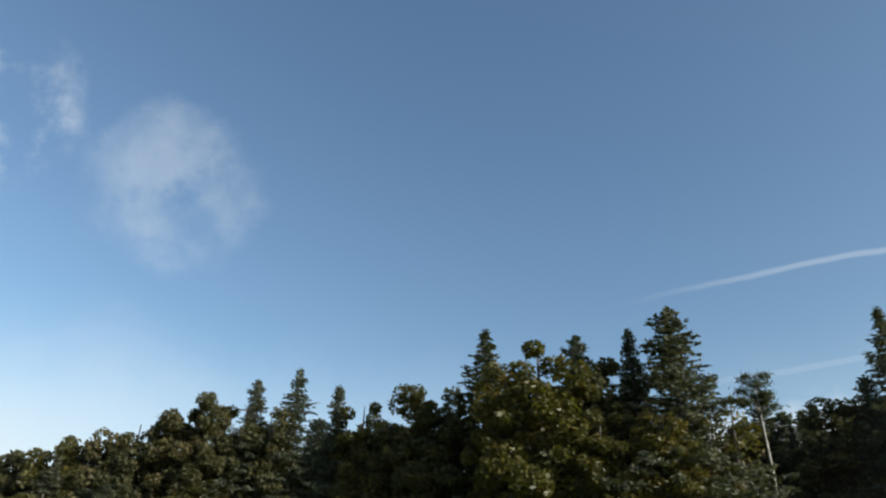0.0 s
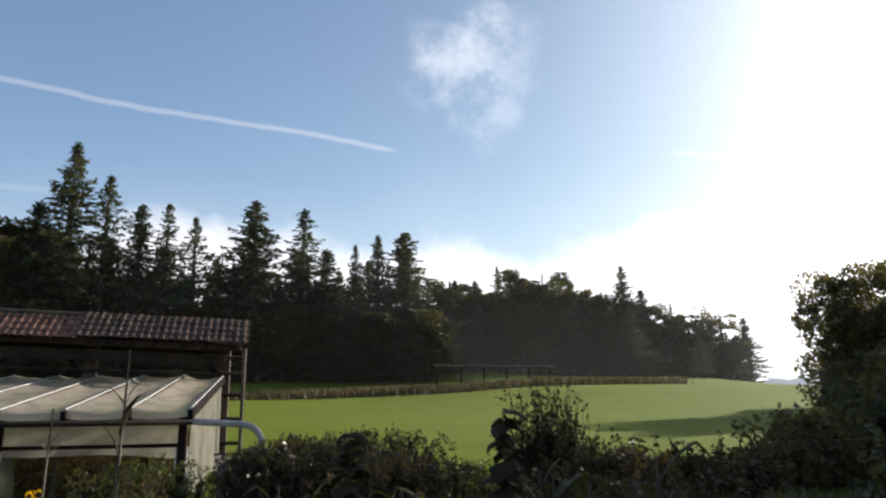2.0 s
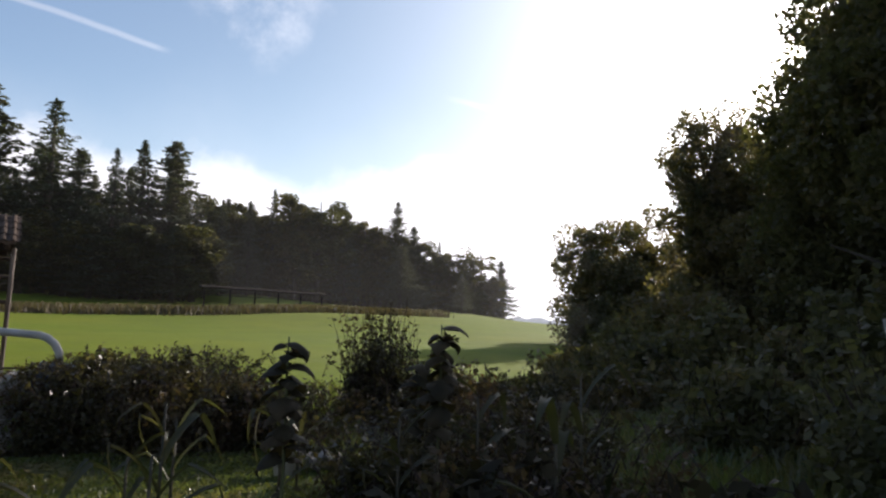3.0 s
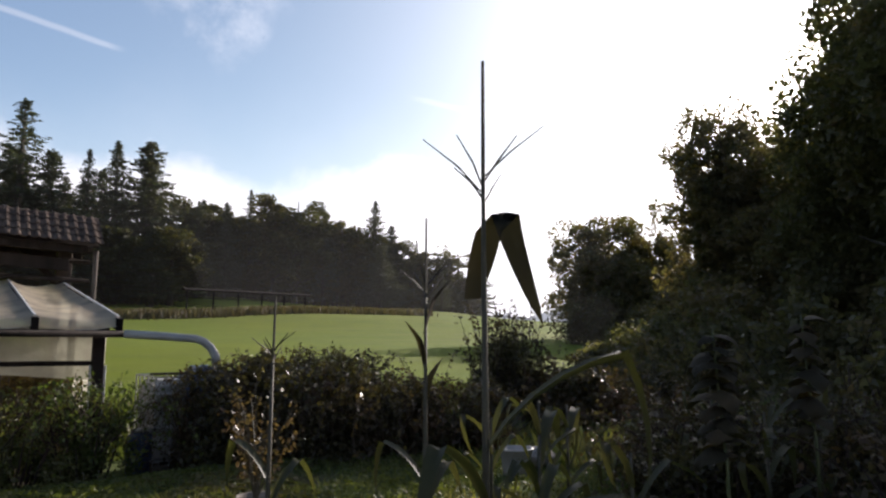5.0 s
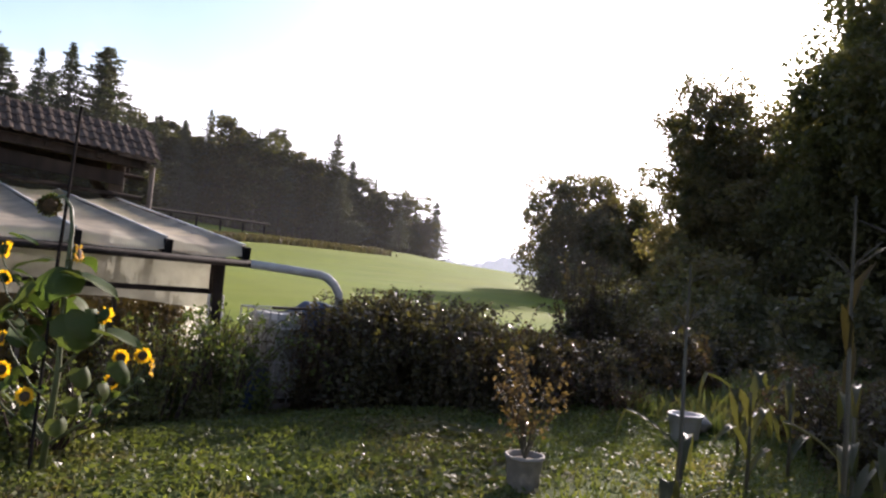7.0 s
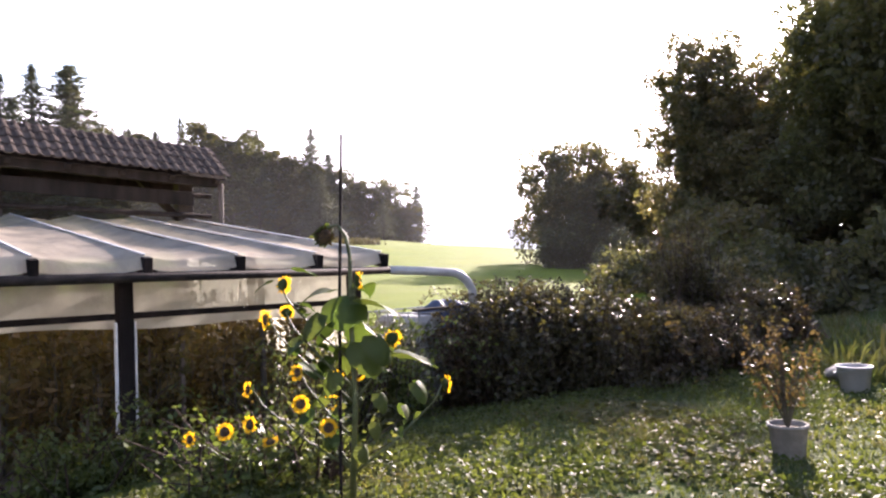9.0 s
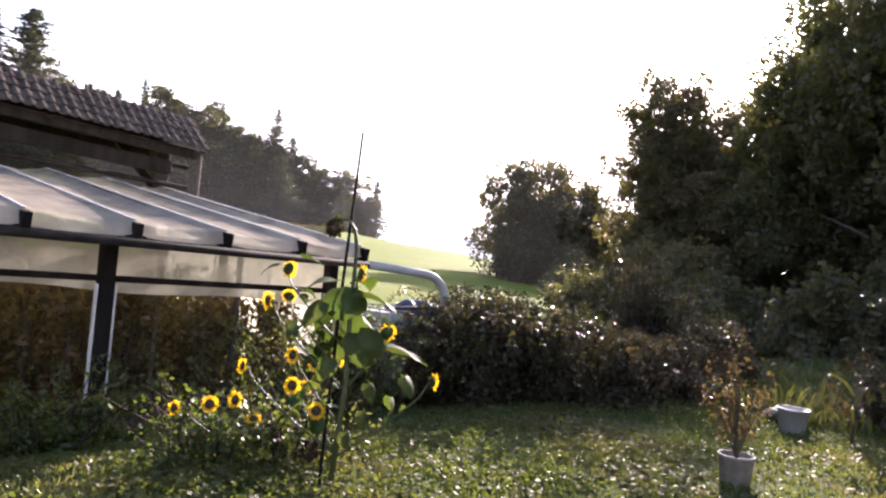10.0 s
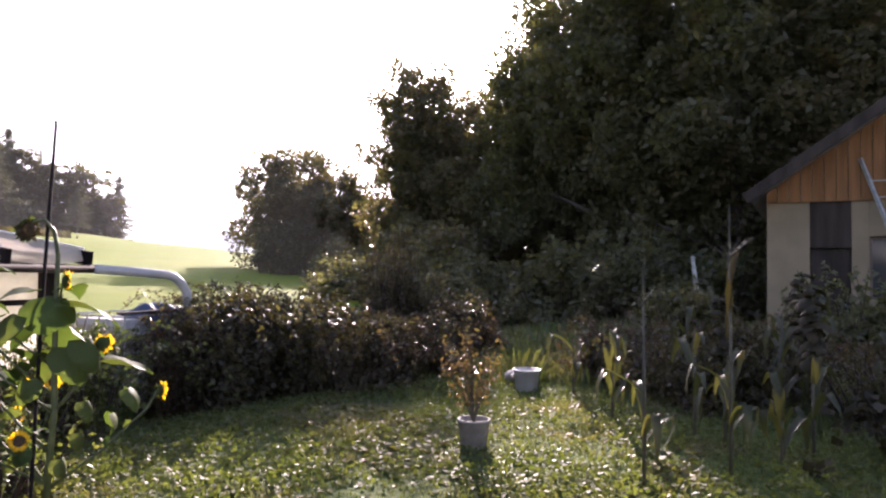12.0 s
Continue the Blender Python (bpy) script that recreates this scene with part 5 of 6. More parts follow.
def build_bucket():
    x, y = 2.85, -4.1
    ob = thing("bucket", "pale tapered plastic tub standing on the ground", "bucket", pose(x, y, z_at(x, y), 0, 0, 20) @ Matrix.Scale(0.88, 4))
    v, f = lathe([(0.135, 0), (0.145, 0.01), (0.180, 0.27), (0.195, 0.275), (0.195, 0.30), (0.176, 0.30), (0.140, 0.03)], 24)
    part("tub", mesh("tub", v, f, WHITEPLASTIC, False), ob)
    part("handle", mesh("handle", *tube([(0.19, 0, 0.28), (0.14, 0.14, 0.24), (0.0, 0.21, 0.21), (-0.14, 0.14, 0.24), (-0.19, 0, 0.28)], 0.004, 6), STEEL), ob)
    sack = bmesh.new()
    bmesh.ops.create_icosphere(sack, subdivisions=3, radius=0.2)
    for p in sack.verts:
        k = 1 + 0.22 * noise.noise(p.co * 7) + 0.1 * noise.noise(p.co * 19)
        p.co = Vector((p.co.x * 1.15 * k, p.co.y * k, max(-0.10, p.co.z * 0.55 * k)))
    me = bpy.data.meshes.new("plastic_sack")
    sack.to_mesh(me)
    sack.free()
    me.materials.append(POT)
    so = tagged(new("plastic_sack", me), "crumpled pale plastic sack on the ground", "sack")
    so.matrix_basis = pose(3.35, -3.9, z_at(3.35, -3.9) + 0.10, 0, 0, 40)


build_bucket()

# ---------------------------------------------------------------- sunflowers and maize


def heart_leaf(length, width, droop, fold=0.25, n=9):
    """A heart-shaped blade with a toothed, wavy margin, folded along its rib and bent down; it runs along +x."""
    v, f = [], []
    cols = (-1.0, -0.55, 0.0, 0.55, 1.0)
    for i in range(n + 1):
        t = i / n
        w = width * 0.55 * (min(1.0, 0.6 + 2.2 * t) if t < 0.18 else (1.0 - ((t - 0.18) / 0.82) ** 1.08) * 0.98 + 0.02)
        w *= 1 + (0.07 if i % 2 else -0.03)
        a = droop * t
        x, z = length * math.sin(a) / droop, -length * (1 - math.cos(a)) / droop
        for c in cols:
            back = length * 0.22 * abs(c) ** 1.5 * max(0.0, 1 - 2.4 * t)
            wave = 0.05 * width * math.sin(7.0 * t + (2.0 if c > 0 else 0.4)) * abs(c) ** 2
            v.append((x - back, c * w, z + fold * w * abs(c) - 0.35 * w * c * c * abs(fold) + wave))
    k = len(cols)
    for i in range(n):
        f += [(k * i + m, k * i + m + 1, k * (i + 1) + m + 1, k * (i + 1) + m) for m in range(k - 1)]
    return np.array(v), f


def petal_ring(radius, length, count, seed):
    r = random.Random(seed)
    pieces = []
    for row in (0, 1):
        for k in range(count):
            a = 2 * math.pi * (k + 0.5 * row) / count + r.uniform(-0.06, 0.06)
            ln = length * r.uniform(0.8, 1.15)
            lift = r.uniform(-0.018, 0.035) - 0.012 * row
            v = [(radius * 0.85, 0, 0), (radius + ln * 0.5, ln * 0.30, 0.006 + lift * 0.5), (radius + ln, 0, lift), (radius + ln * 0.5, -ln * 0.30, 0.006 + lift * 0.5)]
            pieces.append(turned((v, [(0, 1, 2, 3)]), Matrix.Rotation(a, 4, "Z")))
    return join(*pieces)


HEAD_PETALS = [mesh("petals", *petal_ring(0.040, 0.042, 14, s), PETAL) for s in (1, 2, 3)]
HEAD_DISC = mesh("disc", *lathe([(0.025, -0.020), (0.042, -0.012), (0.044, 0.004), (0.034, 0.012), (0.012, 0.015)], 16), DISC, False)
HEAD_BACK = mesh("calyx", *join(lathe([(0.010, -0.030), (0.034, -0.024), (0.050, -0.010), (0.053, -0.002)], 14), turned(petal_ring(0.045, 0.022, 11, 7), pose(0, 0, -0.006))), SUNLEAF)
SEPALS = mesh("sepals", *petal_ring(0.042, 0.050, 9, 17), WILTED)
BIG_LEAVES = [mesh("leaf", *heart_leaf(0.25, 0.27, d, fo), SUNLEAF, False) for d, fo in ((0.9, 0.3), (1.5, -0.55), (0.6, 0.45))]
DARK_LEAVES = [mesh("leaf", *heart_leaf(0.24, 0.19, d, fo), WILTED, False) for d, fo in ((1.9, -0.35), (2.4, -0.5), (1.6, -0.25))]


def sunflower(x, y, stems, label, seed, leaves=BIG_LEAVES, leaf_scale=1.0, count=9, group="", petals=True):
    """stems: for each head its place beside the root, the heading it faces, its tilt and size."""
    r = random.Random(seed)
    ob = thing("sunflower", label, "sunflower", pose(x, y, z_at(x, y)), group)
    for i, (hx, hy, hz, face, tilt, size) in enumerate(stems):
        hz -= z_at(x, y)
        bx, by = hx * 0.25 + r.uniform(-0.04, 0.04), hy * 0.25 + r.uniform(-0.04, 0.04)
        pts = [(bx * 0.4, by * 0.4, -0.02), (bx, by, hz * 0.45), (hx * 0.8, hy * 0.8, hz * 0.85), (hx, hy, hz)]
        part("stem", mesh("stem", *tube(pts, [0.012 * size, 0.010 * size, 0.007 * size, 0.005 * size], 7), STALK, False), ob)
        if not petals:
            spent = part("flower_head", HEAD_DISC, ob, at=pose(hx + 0.05, hy, hz - 0.09, 165, 15, 0) @ Matrix.Scale(0.9, 4))
            part("sepals", SEPALS, spent)
        else:
            head = part("flower_head", HEAD_DISC, ob, at=pose(hx, hy, hz, 0, 0, -face) @ pose(0, 0.03, 0, -90 + tilt) @ pose(0, 0, 0, 0, 0, r.uniform(0, 360)) @ Matrix.Scale(size, 4))
            part("petals", HEAD_PETALS[i % 3], head)
            part("calyx", HEAD_BACK, head, at=pose(0, 0, -0.012))
        for k in range(count):
            t = (0.15 + 0.72 * (k + r.random() * 0.6) / count) if petals else 0.5 + 0.5 * (k + r.random() * 0.6) / count
            px, py, pz = bx + (hx - bx) * t, by + (hy - by) * t, hz * t
            a = k * 137.5 + r.uniform(-30, 30) + i * 50
            s = r.uniform(0.55, 1.1) * (1.15 - 0.55 * t if petals else 0.95) * leaf_scale
            part("leaf", leaves[k % 3], ob, at=pose(px, py, pz, 0, r.uniform(-25, 5), a) @ pose(0.03, 0, 0) @ Matrix.Scale(s, 4))
    return ob


def right_of(s):
    """An offset s metres to the right as seen from the lawn."""
    return 0.74 * s, -0.67 * s


def branching_sunflower(x, y):
    """One thick stem with a bent neck, side shoots that each carry a head, and large hanging leaves."""
    r = random.Random(11)
    g = z_at(x, y)
    ob = thing("sunflower", "branching sunflower in bloom tied to a tall stake", "sunflower", pose(x, y, g))
    part("stem", mesh("stem", *tube([(-0.02, 0.02, -0.02), (0.01, 0.0, 0.6), (0.0, 0.0, 1.1), (0.005, 0.0, 1.5), (-0.01, 0.015, 1.63), (-0.05, 0.045, 1.70), (-0.10, 0.08, 1.68)],
                                    [0.020, 0.018, 0.016, 0.013, 0.012, 0.011, 0.010], 8), STALK, False), ob)
    spent = part("spent_head", HEAD_DISC, ob, "drooping spent flower head with green sepals", at=pose(-0.115, 0.09, 1.635, 118, 48, 20) @ Matrix.Scale(1.0, 4))
    part("calyx", HEAD_BACK, spent, at=pose(0, 0, -0.006) @ Matrix.Scale(1.25, 4))
    part("sepals", SEPALS, spent, at=Matrix.Scale(0.8, 4))
    for i, (s, z, face, tilt, size) in enumerate(((0.03, 1.84, 122, 4, 0.8), (-0.43, 1.83, 75, -10, 0.72), (-0.50, 1.62, 275, 0, 0.78), (0.24, 1.47, 60, -30, 0.78), (0.55, 1.18, 118, 0, 0.72),
                                                  (-0.32, 1.29, 255, 15, 0.65), (-0.33, 1.10, 205, 5, 0.7), (-0.62, 1.20, 270, 10, 0.62), (-0.16, 0.95, 215, 10, 0.72), (-0.40, 1.66, 40, 20, 0.6))):
        hx, hy = right_of(s)
        hz = z - g - 0.07
        at = max(0.18, hz - 0.25 - 0.55 * abs(s))
        pts = [(0.0, 0.0, at), (hx * 0.45, hy * 0.45, at + (hz - at) * 0.35), (hx * 0.9, hy * 0.9, at + (hz - at) * 0.8), (hx, hy, hz)]
        part("shoot", mesh("shoot", *tube(pts, [0.010, 0.008, 0.006, 0.005], 6), STALK, False), ob)
        head = part("flower_head", HEAD_DISC, ob, at=pose(hx, hy, hz, 0, 0, -face) @ pose(0, 0.03, 0, -90 + tilt) @ pose(0, 0, 0, 0, 0, r.uniform(0, 360)) @ Matrix.Scale(size, 4))
        part("petals", HEAD_PETALS[i % 3], head)
        part("calyx", HEAD_BACK, head, at=pose(0, 0, -0.012))
        for k in range(3):
            t = r.uniform(0.25, 0.95)
            part("leaf", BIG_LEAVES[k % 3], ob, at=pose(hx * t, hy * t, at + (hz - at) * t, 0, r.uniform(0, 45), r.uniform(0, 360)) @ Matrix.Scale(r.uniform(0.22, 0.48), 4))
    # where each large leaf leaves the stem: aside, height, heading, dip, size, shape
    for s, z, head, dip, size, shape in ((-0.04, 1.70, 240, 30, 1.05, 1), (-0.10, 1.70, 165, -5, 0.8, 0), (0.04, 1.62, -40, 0, 1.2, 0), (0.10, 1.42, 262, 42, 1.05, 1), (0.16, 1.46, -75, 40, 0.95, 1),
                                         (0.26, 1.28, -40, 0, 1.0, 2), (0.38, 1.16, -60, 35, 0.7, 1), (-0.18, 1.60, 150, 25, 0.95, 1), (-0.20, 1.16, 120, -45, 0.8, 2), (-0.14, 1.24, 185, 50, 0.7, 1),
                                         (-0.46, 1.78, 150, 10, 0.5, 0), (-0.36, 1.84, -30, 0, 0.55, 2), (0.02, 1.34, 80, 25, 0.9, 0), (0.16, 1.10, 300, 45, 0.6, 1), (-0.16, 0.86, 190, 55, 0.5, 1),
                                         (0.14, 0.92, -60, 60, 0.5, 1), (0.04, 0.78, 280, 50, 0.5, 1), (0.06, 1.74, 20, 10, 0.6, 0), (-0.30, 1.42, 160, 30, 0.6, 0), (-0.26, 1.02, 150, 40, 0.5, 1),
                                         (0.05, 1.52, 10, 20, 0.9, 1), (-0.05, 1.50, 110, 15, 0.9, 0), (0.30, 1.02, -20, 50, 0.5, 1), (-0.10, 1.36, 60, 10, 0.8, 2)):
        px, py = right_of(s)
        part("leaf", BIG_LEAVES[shape], ob, at=pose(px, py, z - g, 0, dip, head + r.uniform(-10, 10)) @ pose(0.03, 0, 0) @ Matrix.Scale(size, 4))


branching_sunflower(-2.50, -2.86)
bush("flower_bed_bush", "loose leafy annuals round the foot of the sunflowers", -2.45, -2.3, 0.4, 0.3, 0.4, 1000, 0.024, GARDEN, 241, 36, reach=1.2)
bush("flower_bed_bush", "loose leafy annuals round the foot of the sunflowers", -2.85, -1.85, 0.4, 0.3, 0.35, 1000, 0.024, GARDEN, 242, 30)
LOW = [(*right_of(s), z, face, tilt, size) for s, z, face, tilt, size in
       ((-0.16, 0.80, 225, 20, 0.75), (0.02, 0.84, 255, 15, 0.75), (0.14, 0.72, 225, 60, 0.7), (-0.38, 0.76, 250, 10, 0.65))]
sunflower(-2.80, -2.10, LOW, "low sunflower plant with heads near the ground", 12, leaf_scale=0.5, count=5)
sunflower(-1.75, -1.5, [(*right_of(s), z, face, tilt, 0.85) for s, z, face, tilt in ((0.0, 0.75, 215, 10), (0.05, 0.95, 205, 5), (0.22, 0.98, 190, 5))],
          "small sunflower with three open heads", 13, leaf_scale=0.5, count=5)
part_stake = tagged(new("garden_stake", mesh("garden_stake", *tube([(-2.58, -2.80, z_at(-2.5, -2.8) - 0.1), (-2.55, -2.81, 1.6), (-2.51, -2.83, 2.69)], [0.011, 0.011, 0.009], 7), TARREDWOOD)),
                    "thin dark wooden stake beside a sunflower", "stake")
# the tall dark plants that the first steps pass
for i, (x, y, z, hs) in enumerate(((1.62, -7.1, 1.78, 1.0), (2.68, -7.08, 1.88, 1.0), (3.0, -6.3, 1.62, 0.9))):
    ob = sunflower(x, y, [(0.03, 0.05, z, 330, -50, 1.0)], "spent sunflower with dark wilted leaves", 30 + i, DARK_LEAVES, 0.9 * hs, 24, "wilted sunflowers", False)


def blade(length, width, rise, curl, n=9):
    """A long maize leaf: up, over and down, with a keel."""
    v, f = [], []
    x = z = 0.0
    a = rise
    for i in range(n + 1):
        t = i / n
        w = width * 0.5 * (0.5 + 1.1 * t) * (1 - t ** 3) if t < 0.45 else width * 0.5 * (1 - ((t - 0.45) / 0.55) ** 1.6)
        v += [(x, w, z + w * 0.5), (x, 0, z), (x, -w, z + w * 0.5)]
        x += math.cos(a) * length / n
        z += math.sin(a) * length / n
        a -= curl * (0.5 if i == 4 else 0.5 / n)
    for i in range(n):
        f += [(3 * i, 3 * i + 1, 3 * i + 4, 3 * i + 3), (3 * i + 1, 3 * i + 2, 3 * i + 5, 3 * i + 4)]
    return np.array(v), f


CORN_BLADES = [mesh("leaf", *blade(ln, w, rise, curl), CORNLEAF, False) for ln, w, rise, curl in
               ((0.75, 0.085, 1.1, 2.6), (0.85, 0.09, 0.9, 2.9), (0.6, 0.075, 1.2, 2.2), (0.7, 0.08, 1.3, 4.0))]


DARK_BLADE = mesh("leaf", *blade(0.34, 0.07, 0.25, 0.5), WILTED, False)


def folded_leaf():
    """A broad withered maize leaf, bent over at its top so that its end hangs beside the stalk."""
    v, f = [], []
    n = 14
    for i in range(n + 1):
        t = i / n
        if t < 0.5:
            u = t / 0.5
            x, z, w = -0.045 + 0.075 * u, -0.34 + 0.30 * u, 0.030 + 0.022 * math.sin(u * 2.2)
        else:
            u = (t - 0.5) / 0.5
            x, z, w = 0.085 + 0.13 * u ** 1.2, -0.015 - 0.42 * u, 0.052 * (1 - u) ** 0.6 + 0.002
        y = 0.03 * math.sin(t * math.pi) + 0.004 * math.sin(9 * t)
        v += [(x - w, y, z), (x, y + 0.3 * w, z + 0.012 * math.sin(t * math.pi)), (x + w, y, z)]
    for i in range(n):
        f += [(3 * i, 3 * i + 1, 3 * i + 4, 3 * i + 3), (3 * i + 1, 3 * i + 2, 3 * i + 5, 3 * i + 4)]
    return np.array(v), f


def corn(x, y, top, seed, tassel=True, leaves=8):
    r = random.Random(seed)
    ground = z_at(x, y)
    h = top - ground
    ob = thing("maize_plant", "drying maize plant with narrow arching leaves" + (" and a tassel" if tassel else ""), "maize", pose(x, y, ground), "maize plants")
    stem_top = h * (0.80 if tassel else 0.95)
    part("stalk", mesh("stalk", *tube([(0, 0, -0.03), (0.01, 0, stem_top * 0.5), (0.02, 0.01, stem_top)], [0.015, 0.012, 0.007], 7), DRYSTALK, False), ob)
    if tassel:
        spikes = [tube([(0.02, 0.01, stem_top - 0.02), (0.025, 0.01, h)], [0.008, 0.006], 5)]
        for k in range(6):
            a = 0.5 + 1.05 * k + r.uniform(-0.25, 0.25)
            z0 = stem_top + h * (0.008 * k - 0.02)
            s = h * r.uniform(0.27, 0.40)
            spikes.append(tube([(0.02, 0.01, z0), (0.02 + math.cos(a) * s * 0.1, math.sin(a) * s * 0.1, z0 + s * 0.10), (0.02 + math.cos(a) * s * 0.23, math.sin(a) * s * 0.23, z0 + s * 0.20)], [0.0035, 0.004, 0.002], 4))
        part("tassel", mesh("tassel", *join(*spikes), DRYSTALK), ob)
    for k in range(leaves):
        t = 0.12 + 0.66 * k / leaves
        if top < 2.5 and tassel:
            part("leaf", DARK_BLADE, ob, at=pose(0.015, 0.01, stem_top * (0.62 + 0.12 * k), 0, -62, 150 * k + r.uniform(-30, 30)) @ Matrix.Scale(r.uniform(0.75, 1.0), 4))
            continue
        part("leaf", CORN_BLADES[r.randrange(4)], ob, at=pose(0.01, 0, stem_top * t / 0.8, 0, 0, 180 * k + r.uniform(-35, 35)) @ Matrix.Scale(r.uniform(0.7, 1.05), 4))
    return ob


for i, (x, y, top, tas, nl) in enumerate(((-0.50, -7.6, 2.64, True, 0), (0.12, -6.4, 2.35, True, 3), (-0.47, -5.87, 1.95, True, 0), (1.2, -6.1, 1.4, False, 4), (2.3, -5.3, 1.25, False, 4),
                                          (0.95, -7.0, 1.2, False, 4), (2.7, -4.7, 1.1, False, 4), (3.4, -5.9, 1.4, False, 5), (2.9, -7.9, 1.5, False, 4),
                                          (0.55, -6.75, 0.95, False, 5), (0.95, -6.35, 1.1, False, 5), (1.45, -5.35, 1.2, False, 5), (2.5, -6.85, 1.3, False, 5), (3.7, -7.3, 1.6, False, 5), (3.1, -6.9, 1.45, False, 5))):
    plant_ob = corn(x, y, top, 50 + i, tas, nl)
    if i in (1, 2):
        for z, head, size, shape in ((0.34, 200, 0.8, 1), (0.45, 20, 0.75, 0), (0.6, 110, 0.7, 1), (0.25, 290, 0.8, 3)):
            part("leaf", CORN_BLADES[shape], plant_ob, at=pose(0.012, 0.004, z, 0, 0, head) @ Matrix.Scale(size, 4))
    if i == 0:
        part("leaf", mesh("leaf", *folded_leaf(), WILTED, False), plant_ob, "broad withered leaf bent over", at=pose(0.02, 0.01, (top - z_at(x, y)) * 0.773, 0, 0, -40) @ Matrix.Scale(0.85, 4))
        for z, head, tilt, size, shape in ((0.95, -35, 0, 1.15, 1), (0.80, 200, 10, 0.8, 0), (0.62, -60, 5, 1.0, 1), (0.5, 120, 0, 0.9, 0)):
            part("leaf", CORN_BLADES[shape], plant_ob, at=pose(0.012, 0.004, z, 0, tilt, head) @ Matrix.Scale(size, 4))

# ---------------------------------------------------------------- the cabin


CABIN_PLOT = pose(-5.26, -6.44, 1.85) @ Matrix.Scale(1.3, 4) @ pose(5.26, 6.44, -1.85) @ pose(*beside(0, 0.4), 0, 0, 0, -4.7)


def build_cabin():
    ob = thing("cabin", "small cabin with an orange board gable and grey roof", "cabin", CABIN_PLOT)
    x, x2 = 9.4, 14.5
    yl, yr, ym = -6.4, -12.0, -9.2
    zg, ze, zp, half = 0.3, 3.2, 5.5, 3.12
    part("wall", mesh("wall", *box(x, yl - 0.70, zg, x + 0.2, yl, ze), PLASTER), ob, "cream plastered wall")
    for y0, y1, z0, z1 in ((yl - 1.62, yl - 1.35, zg, ze), (yr, yl - 2.62, zg, ze), (yl - 2.62, yl - 1.62, zg, 1.45), (yl - 2.62, yl - 1.62, 2.55, ze)):
        part("wall", mesh("wall", *box(x, y0, z0, x + 0.2, y1, z1), PLASTER), ob)
    side_window = part("window", mesh("window", *box(x + 0.08, yl - 2.62, 1.45, x + 0.12, yl - 1.62, 2.55), OLDWOOD), ob, "wooden window with dark panes")
    for k in range(2):
        ya = yl - 2.57 + 0.47 * k
        part("pane", mesh("pane", *box(x + 0.072, ya, 1.5, x + 0.08, ya + 0.43, 2.5), GLASS), side_window)
    part("wall", mesh("wall", *box(x, yl - 1.35, 2.35, x + 0.2, yl - 0.70, ze), DARKWOOD), ob)
    part("wall", mesh("wall", *box(x + 0.2, yl - 0.2, zg, x2, yl, ze), PLASTER), ob)
    part("wall", mesh("wall", *box(x + 0.2, yr, zg, x2, yr + 0.2, ze), PLASTER), ob)
    part("wall", mesh("wall", *box(x2, yr, zg, x2 + 0.2, yl, ze), PLASTER), ob)
    door = part("door", mesh("door", *box(x + 0.06, yl - 1.34, zg, x + 0.11, yl - 0.71, 2.33), DARKWOOD), ob, "dark brown board door")
    part("handle", mesh("handle", *tube([(x + 0.0, yl - 1.25, 1.35), (x + 0.06, yl - 1.25, 1.35)], 0.015, 8), STEEL), door)
    n = 30

    def under(y):
        return zp - 0.16 - abs(y - ym) * 2.2 / half

    for k in range(n):
        ya, yb = yl + (yr - yl) * k / n, yl + (yr - yl) * (k + 1) / n + 0.010
        xa, xb = x - 0.045 - 0.008 * (k % 2), x - 0.015
        v = [(xx, yy, zz) for xx in (xa, xb) for yy, zz in ((ya, ze - 0.02), (yb, ze - 0.02), (yb, under(yb)), (ya, under(ya)))]
        f = [(0, 1, 2, 3), (7, 6, 5, 4), (0, 4, 5, 1), (1, 5, 6, 2), (2, 6, 7, 3), (3, 7, 4, 0)]
        part("gable_board", mesh("gable_board", v, f, BOARD), ob)
    win = part("window", mesh("window", *box(x - 0.09, -9.65, 3.75, x - 0.055, -8.75, 4.5), DARKWOOD), ob, "small dark gable window")
    part("pane", mesh("pane", *box(x - 0.098, -9.57, 3.82, x - 0.09, -8.83, 4.43), GLASS), win)
    for s in (1, -1):
        a = [(x - 0.75, ym, zp), (x2 + 0.4, ym, zp), (x2 + 0.4, ym + s * half, zp - 2.2), (x - 0.75, ym + s * half, zp - 2.2)]
        slab(a, 0.12, SLATE, "roof", ob)
        part("bargeboard", mesh("bargeboard", *beam((x - 0.78, ym + s * half, zp - 2.3), (x - 0.78, ym, zp - 0.09), 0.03, 0.18), DARKWOOD), ob)
    lad = thing("ladder", "grey ladder leaning against the cabin's gable", "ladder", CABIN_PLOT)
    for dy in (0.0, 0.42):
        part("rail", mesh("rail", *beam((x - 0.9, dy - 9.4, z_at(x, -9.2)), (x - 0.12, dy - 8.3, 3.9), 0.05, 0.07), STEEL), lad)
    for k in range(11):
        t = (k + 0.6) / 12
        z0 = z_at(x, -9) * (1 - t) + 3.9 * t
        part("rung", mesh("rung", *tube([(x - 0.9 + 0.78 * t, -9.4 + 1.1 * t, z0), (x - 0.9 + 0.78 * t, -8.98 + 1.1 * t, z0)], 0.014, 6), STEEL), lad)


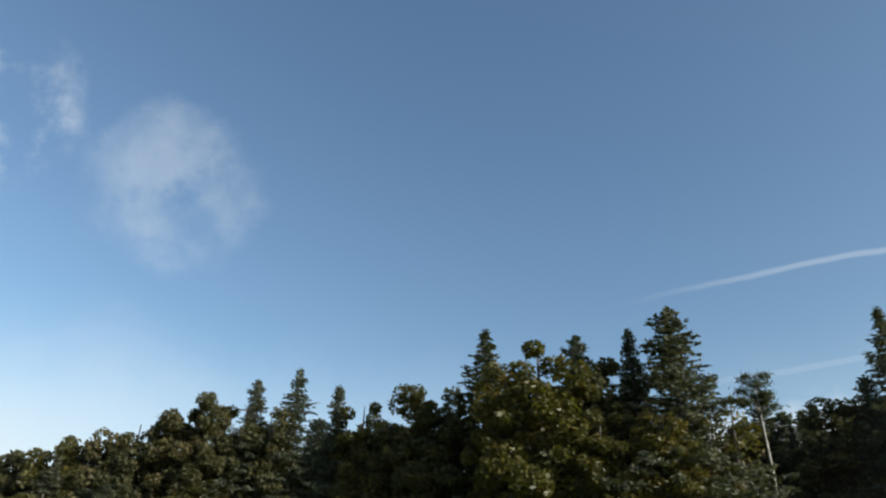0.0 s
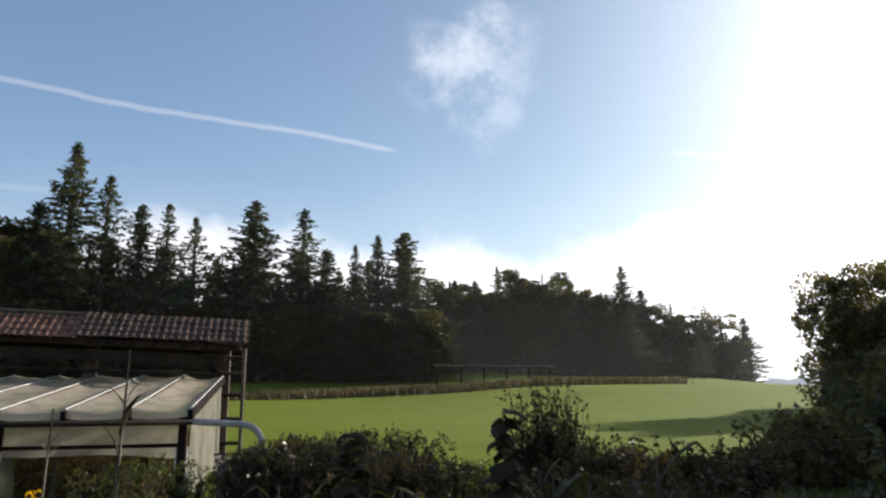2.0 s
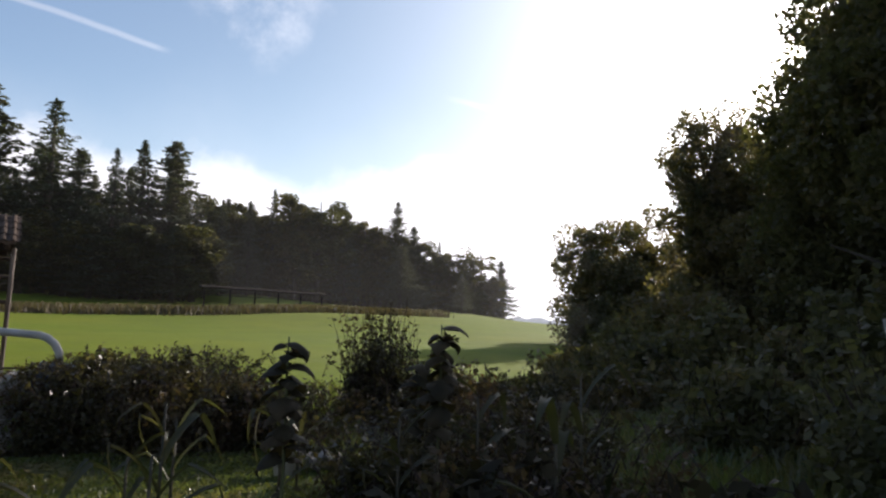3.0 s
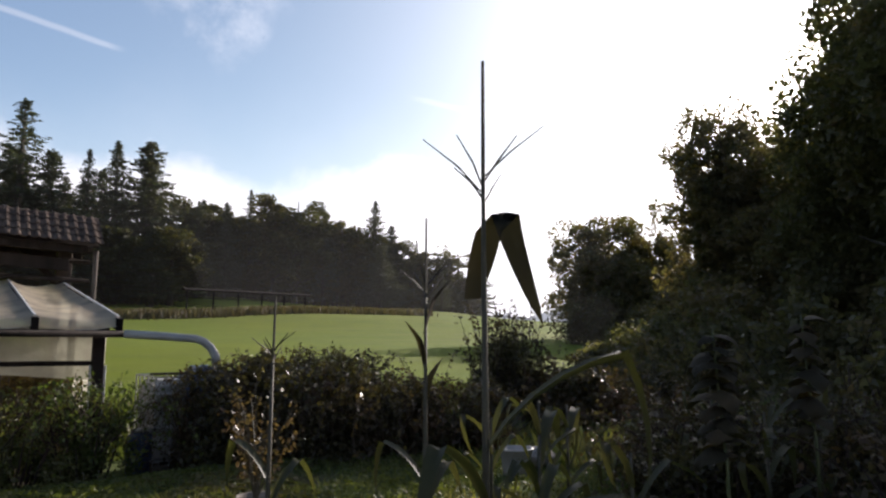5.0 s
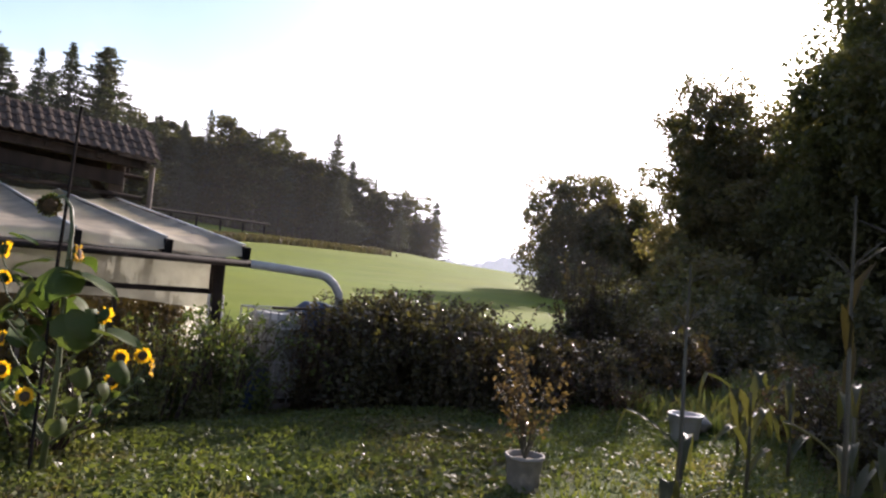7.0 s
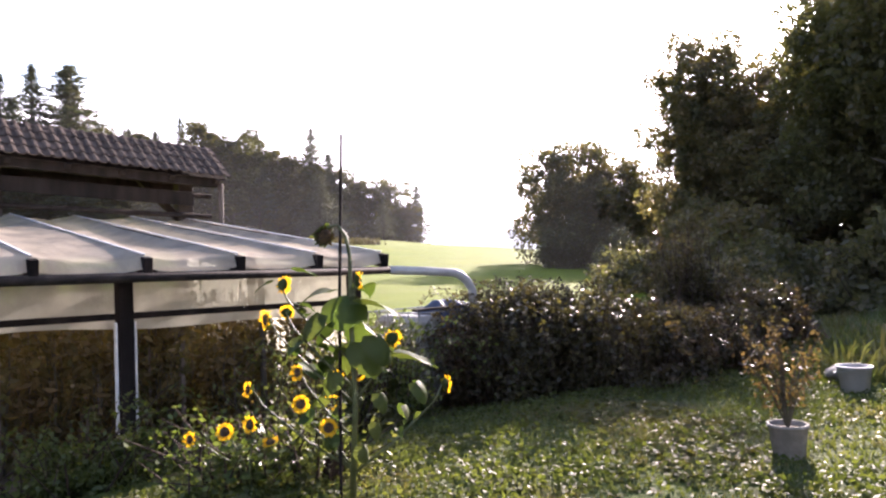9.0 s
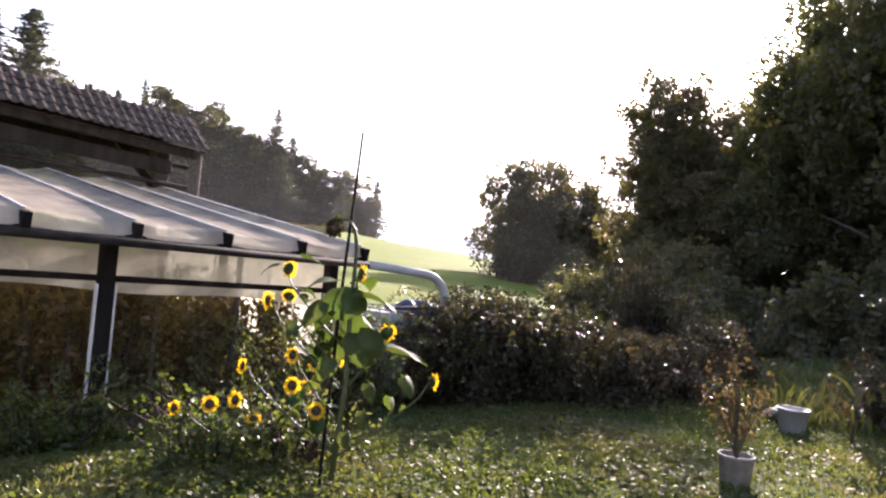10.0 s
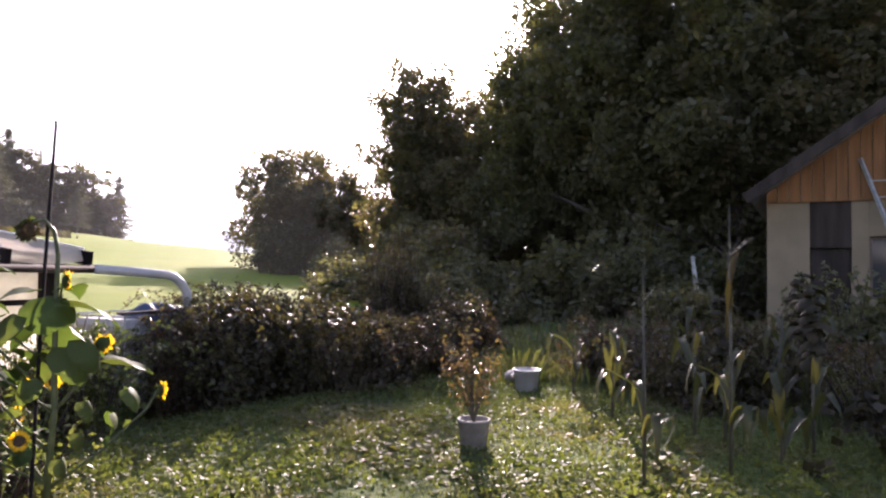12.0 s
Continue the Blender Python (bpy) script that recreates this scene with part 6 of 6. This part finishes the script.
build_cabin()
birch_stem = tagged(new("birch_stem", mesh("birch_stem", *tube([(13.2, -4.4, z_at(13, -4.4) - 0.2), (13.1, -4.3, 1.3), (12.95, -4.2, 2.3)], [0.08, 0.06, 0.04], 9), PALEBARK, False)),
               "slanting pale birch stem in the shade", "tree trunk")
birch_stem.matrix_basis = pose(*beside(0, 0), 0, 0, 0, -4.7)

# ---------------------------------------------------------------- grass


def build_grass(name, x0, x1, y0, y1, count, tall, seed, label, mat):
    rng = np.random.default_rng(seed)
    x, y = rng.uniform(x0, x1, count), rng.uniform(y0, y1, count)
    tuft = np.array([noise.noise(Vector((a * 1.3, b * 1.3, 0.0))) for a, b in zip(x, y)])
    h = tall * rng.uniform(0.4, 1.3, count) * (1 + 0.9 * np.clip(tuft, -0.6, 1))
    a = rng.uniform(0, 6.28, count)
    base = np.stack([x, y, land(x, y) - 0.005], 1)
    w = 0.005 + 0.05 * h
    side = np.stack([np.cos(a) * w, np.sin(a) * w, 0 * a], 1)
    lean = rng.normal(size=(count, 2)) * h[:, None] * 0.4
    mid = base + np.stack([lean[:, 0] * 0.35, lean[:, 1] * 0.35, h * 0.6], 1)
    tip = base + np.stack([lean[:, 0], lean[:, 1], h * 0.95], 1)
    verts = np.stack([base - side, base + side, mid + side * 0.8, tip + side * 0.1, tip - side * 0.1, mid - side * 0.8], 1).reshape(-1, 3)
    i = np.arange(count)[:, None] * 6
    faces = np.concatenate([np.concatenate([i, i + 1, i + 2, i + 5], 1), np.concatenate([i + 5, i + 2, i + 3, i + 4], 1)])
    tagged(new(name, fast_mesh(name, verts, faces, mat)), label, "grass", kind="stuff")


build_grass("lawn_grass", -9, 7.0, -14, 0.2, 150000, 0.045, 61, "rough dewy lawn grass in low tufts", GRASS)
build_grass("tall_grass", 3.5, 14, -8, 1.5, 14000, 0.22, 62, "tall rough grass and weeds at the garden's edge", GRASS)
build_grass("meadow_edge_grass", -2, 16, 1.5, 7, 12000, 0.26, 63, "uncut grass along the edge of the meadow", GARDEN)


def build_lawn_weeds():
    rng = np.random.default_rng(71)
    n = 110000
    x, y = rng.uniform(-8, 5.0, n), rng.uniform(-7.5, 0.1, n)
    thick = np.array([noise.noise(Vector((a * 0.8, b * 0.8, 3.0))) + 0.5 * noise.noise(Vector((a * 3.1, b * 3.1, 1.0))) for a, b in zip(x, y)])
    keep = thick + rng.uniform(-0.5, 0.5, n) > -0.1
    x, y, thick = x[keep], y[keep], thick[keep]
    z = land(x, y) + rng.uniform(0.012, 0.05, len(x)) * (1 + np.clip(thick, 0, 1))
    me = fast_mesh("lawn_weeds", *leaf_cloud(np.stack([x, y, z], 1), 0.021, rng, 0.5, 0.6), CLOVER)
    tagged(new("lawn_weeds", me), "small clover and weed leaves in the lawn", "weeds", kind="stuff")


build_lawn_weeds()


def build_broad_weeds():
    """Rosettes of broad wet leaves, plantain and dock, that cover the nearer lawn."""
    rng = np.random.default_rng(83)
    n = 5200
    x, y = rng.uniform(-8.5, 1.0, n), rng.uniform(-6.2, -0.2, n)
    thick = np.array([noise.noise(Vector((a * 0.7, b * 0.7, 7.0))) for a, b in zip(x, y)])
    keep = thick + rng.uniform(-0.35, 0.35, n) - 0.10 * np.clip(x + 2.0, 0, 4) > -0.12
    x, y, tall = x[keep], y[keep], 0.55 + 0.9 * np.clip(thick[keep] + 0.3, 0, 1)
    per = 9
    a = rng.uniform(0, 6.28, (len(x), per))
    ln = rng.uniform(0.045, 0.11, (len(x), per)) * tall[:, None]
    rise = rng.uniform(0.15, 1.1, (len(x), per))
    root = np.stack([x, y, land(x, y)], 1)[:, None, :] + 0 * ln[..., None]
    out = np.stack([np.cos(a), np.sin(a), rise], -1)
    out /= np.linalg.norm(out, axis=-1, keepdims=True)
    side = np.stack([-np.sin(a), np.cos(a), 0 * a], -1) * (ln * rng.uniform(0.18, 0.32, ln.shape))[..., None]
    mid = root + out * (ln * 0.55)[..., None]
    tip = root + out * ln[..., None] - np.stack([0 * a, 0 * a, ln * 0.25], -1)
    verts = np.stack([root, mid + side, tip, mid - side], 2).reshape(-1, 3)
    me = fast_mesh("broad_weeds", verts, np.arange(len(verts)).reshape(-1, 4), CLOVER)
    tagged(new("broad_weeds", me), "broad wet weed leaves covering the rough lawn", "weeds", kind="stuff")


build_broad_weeds()
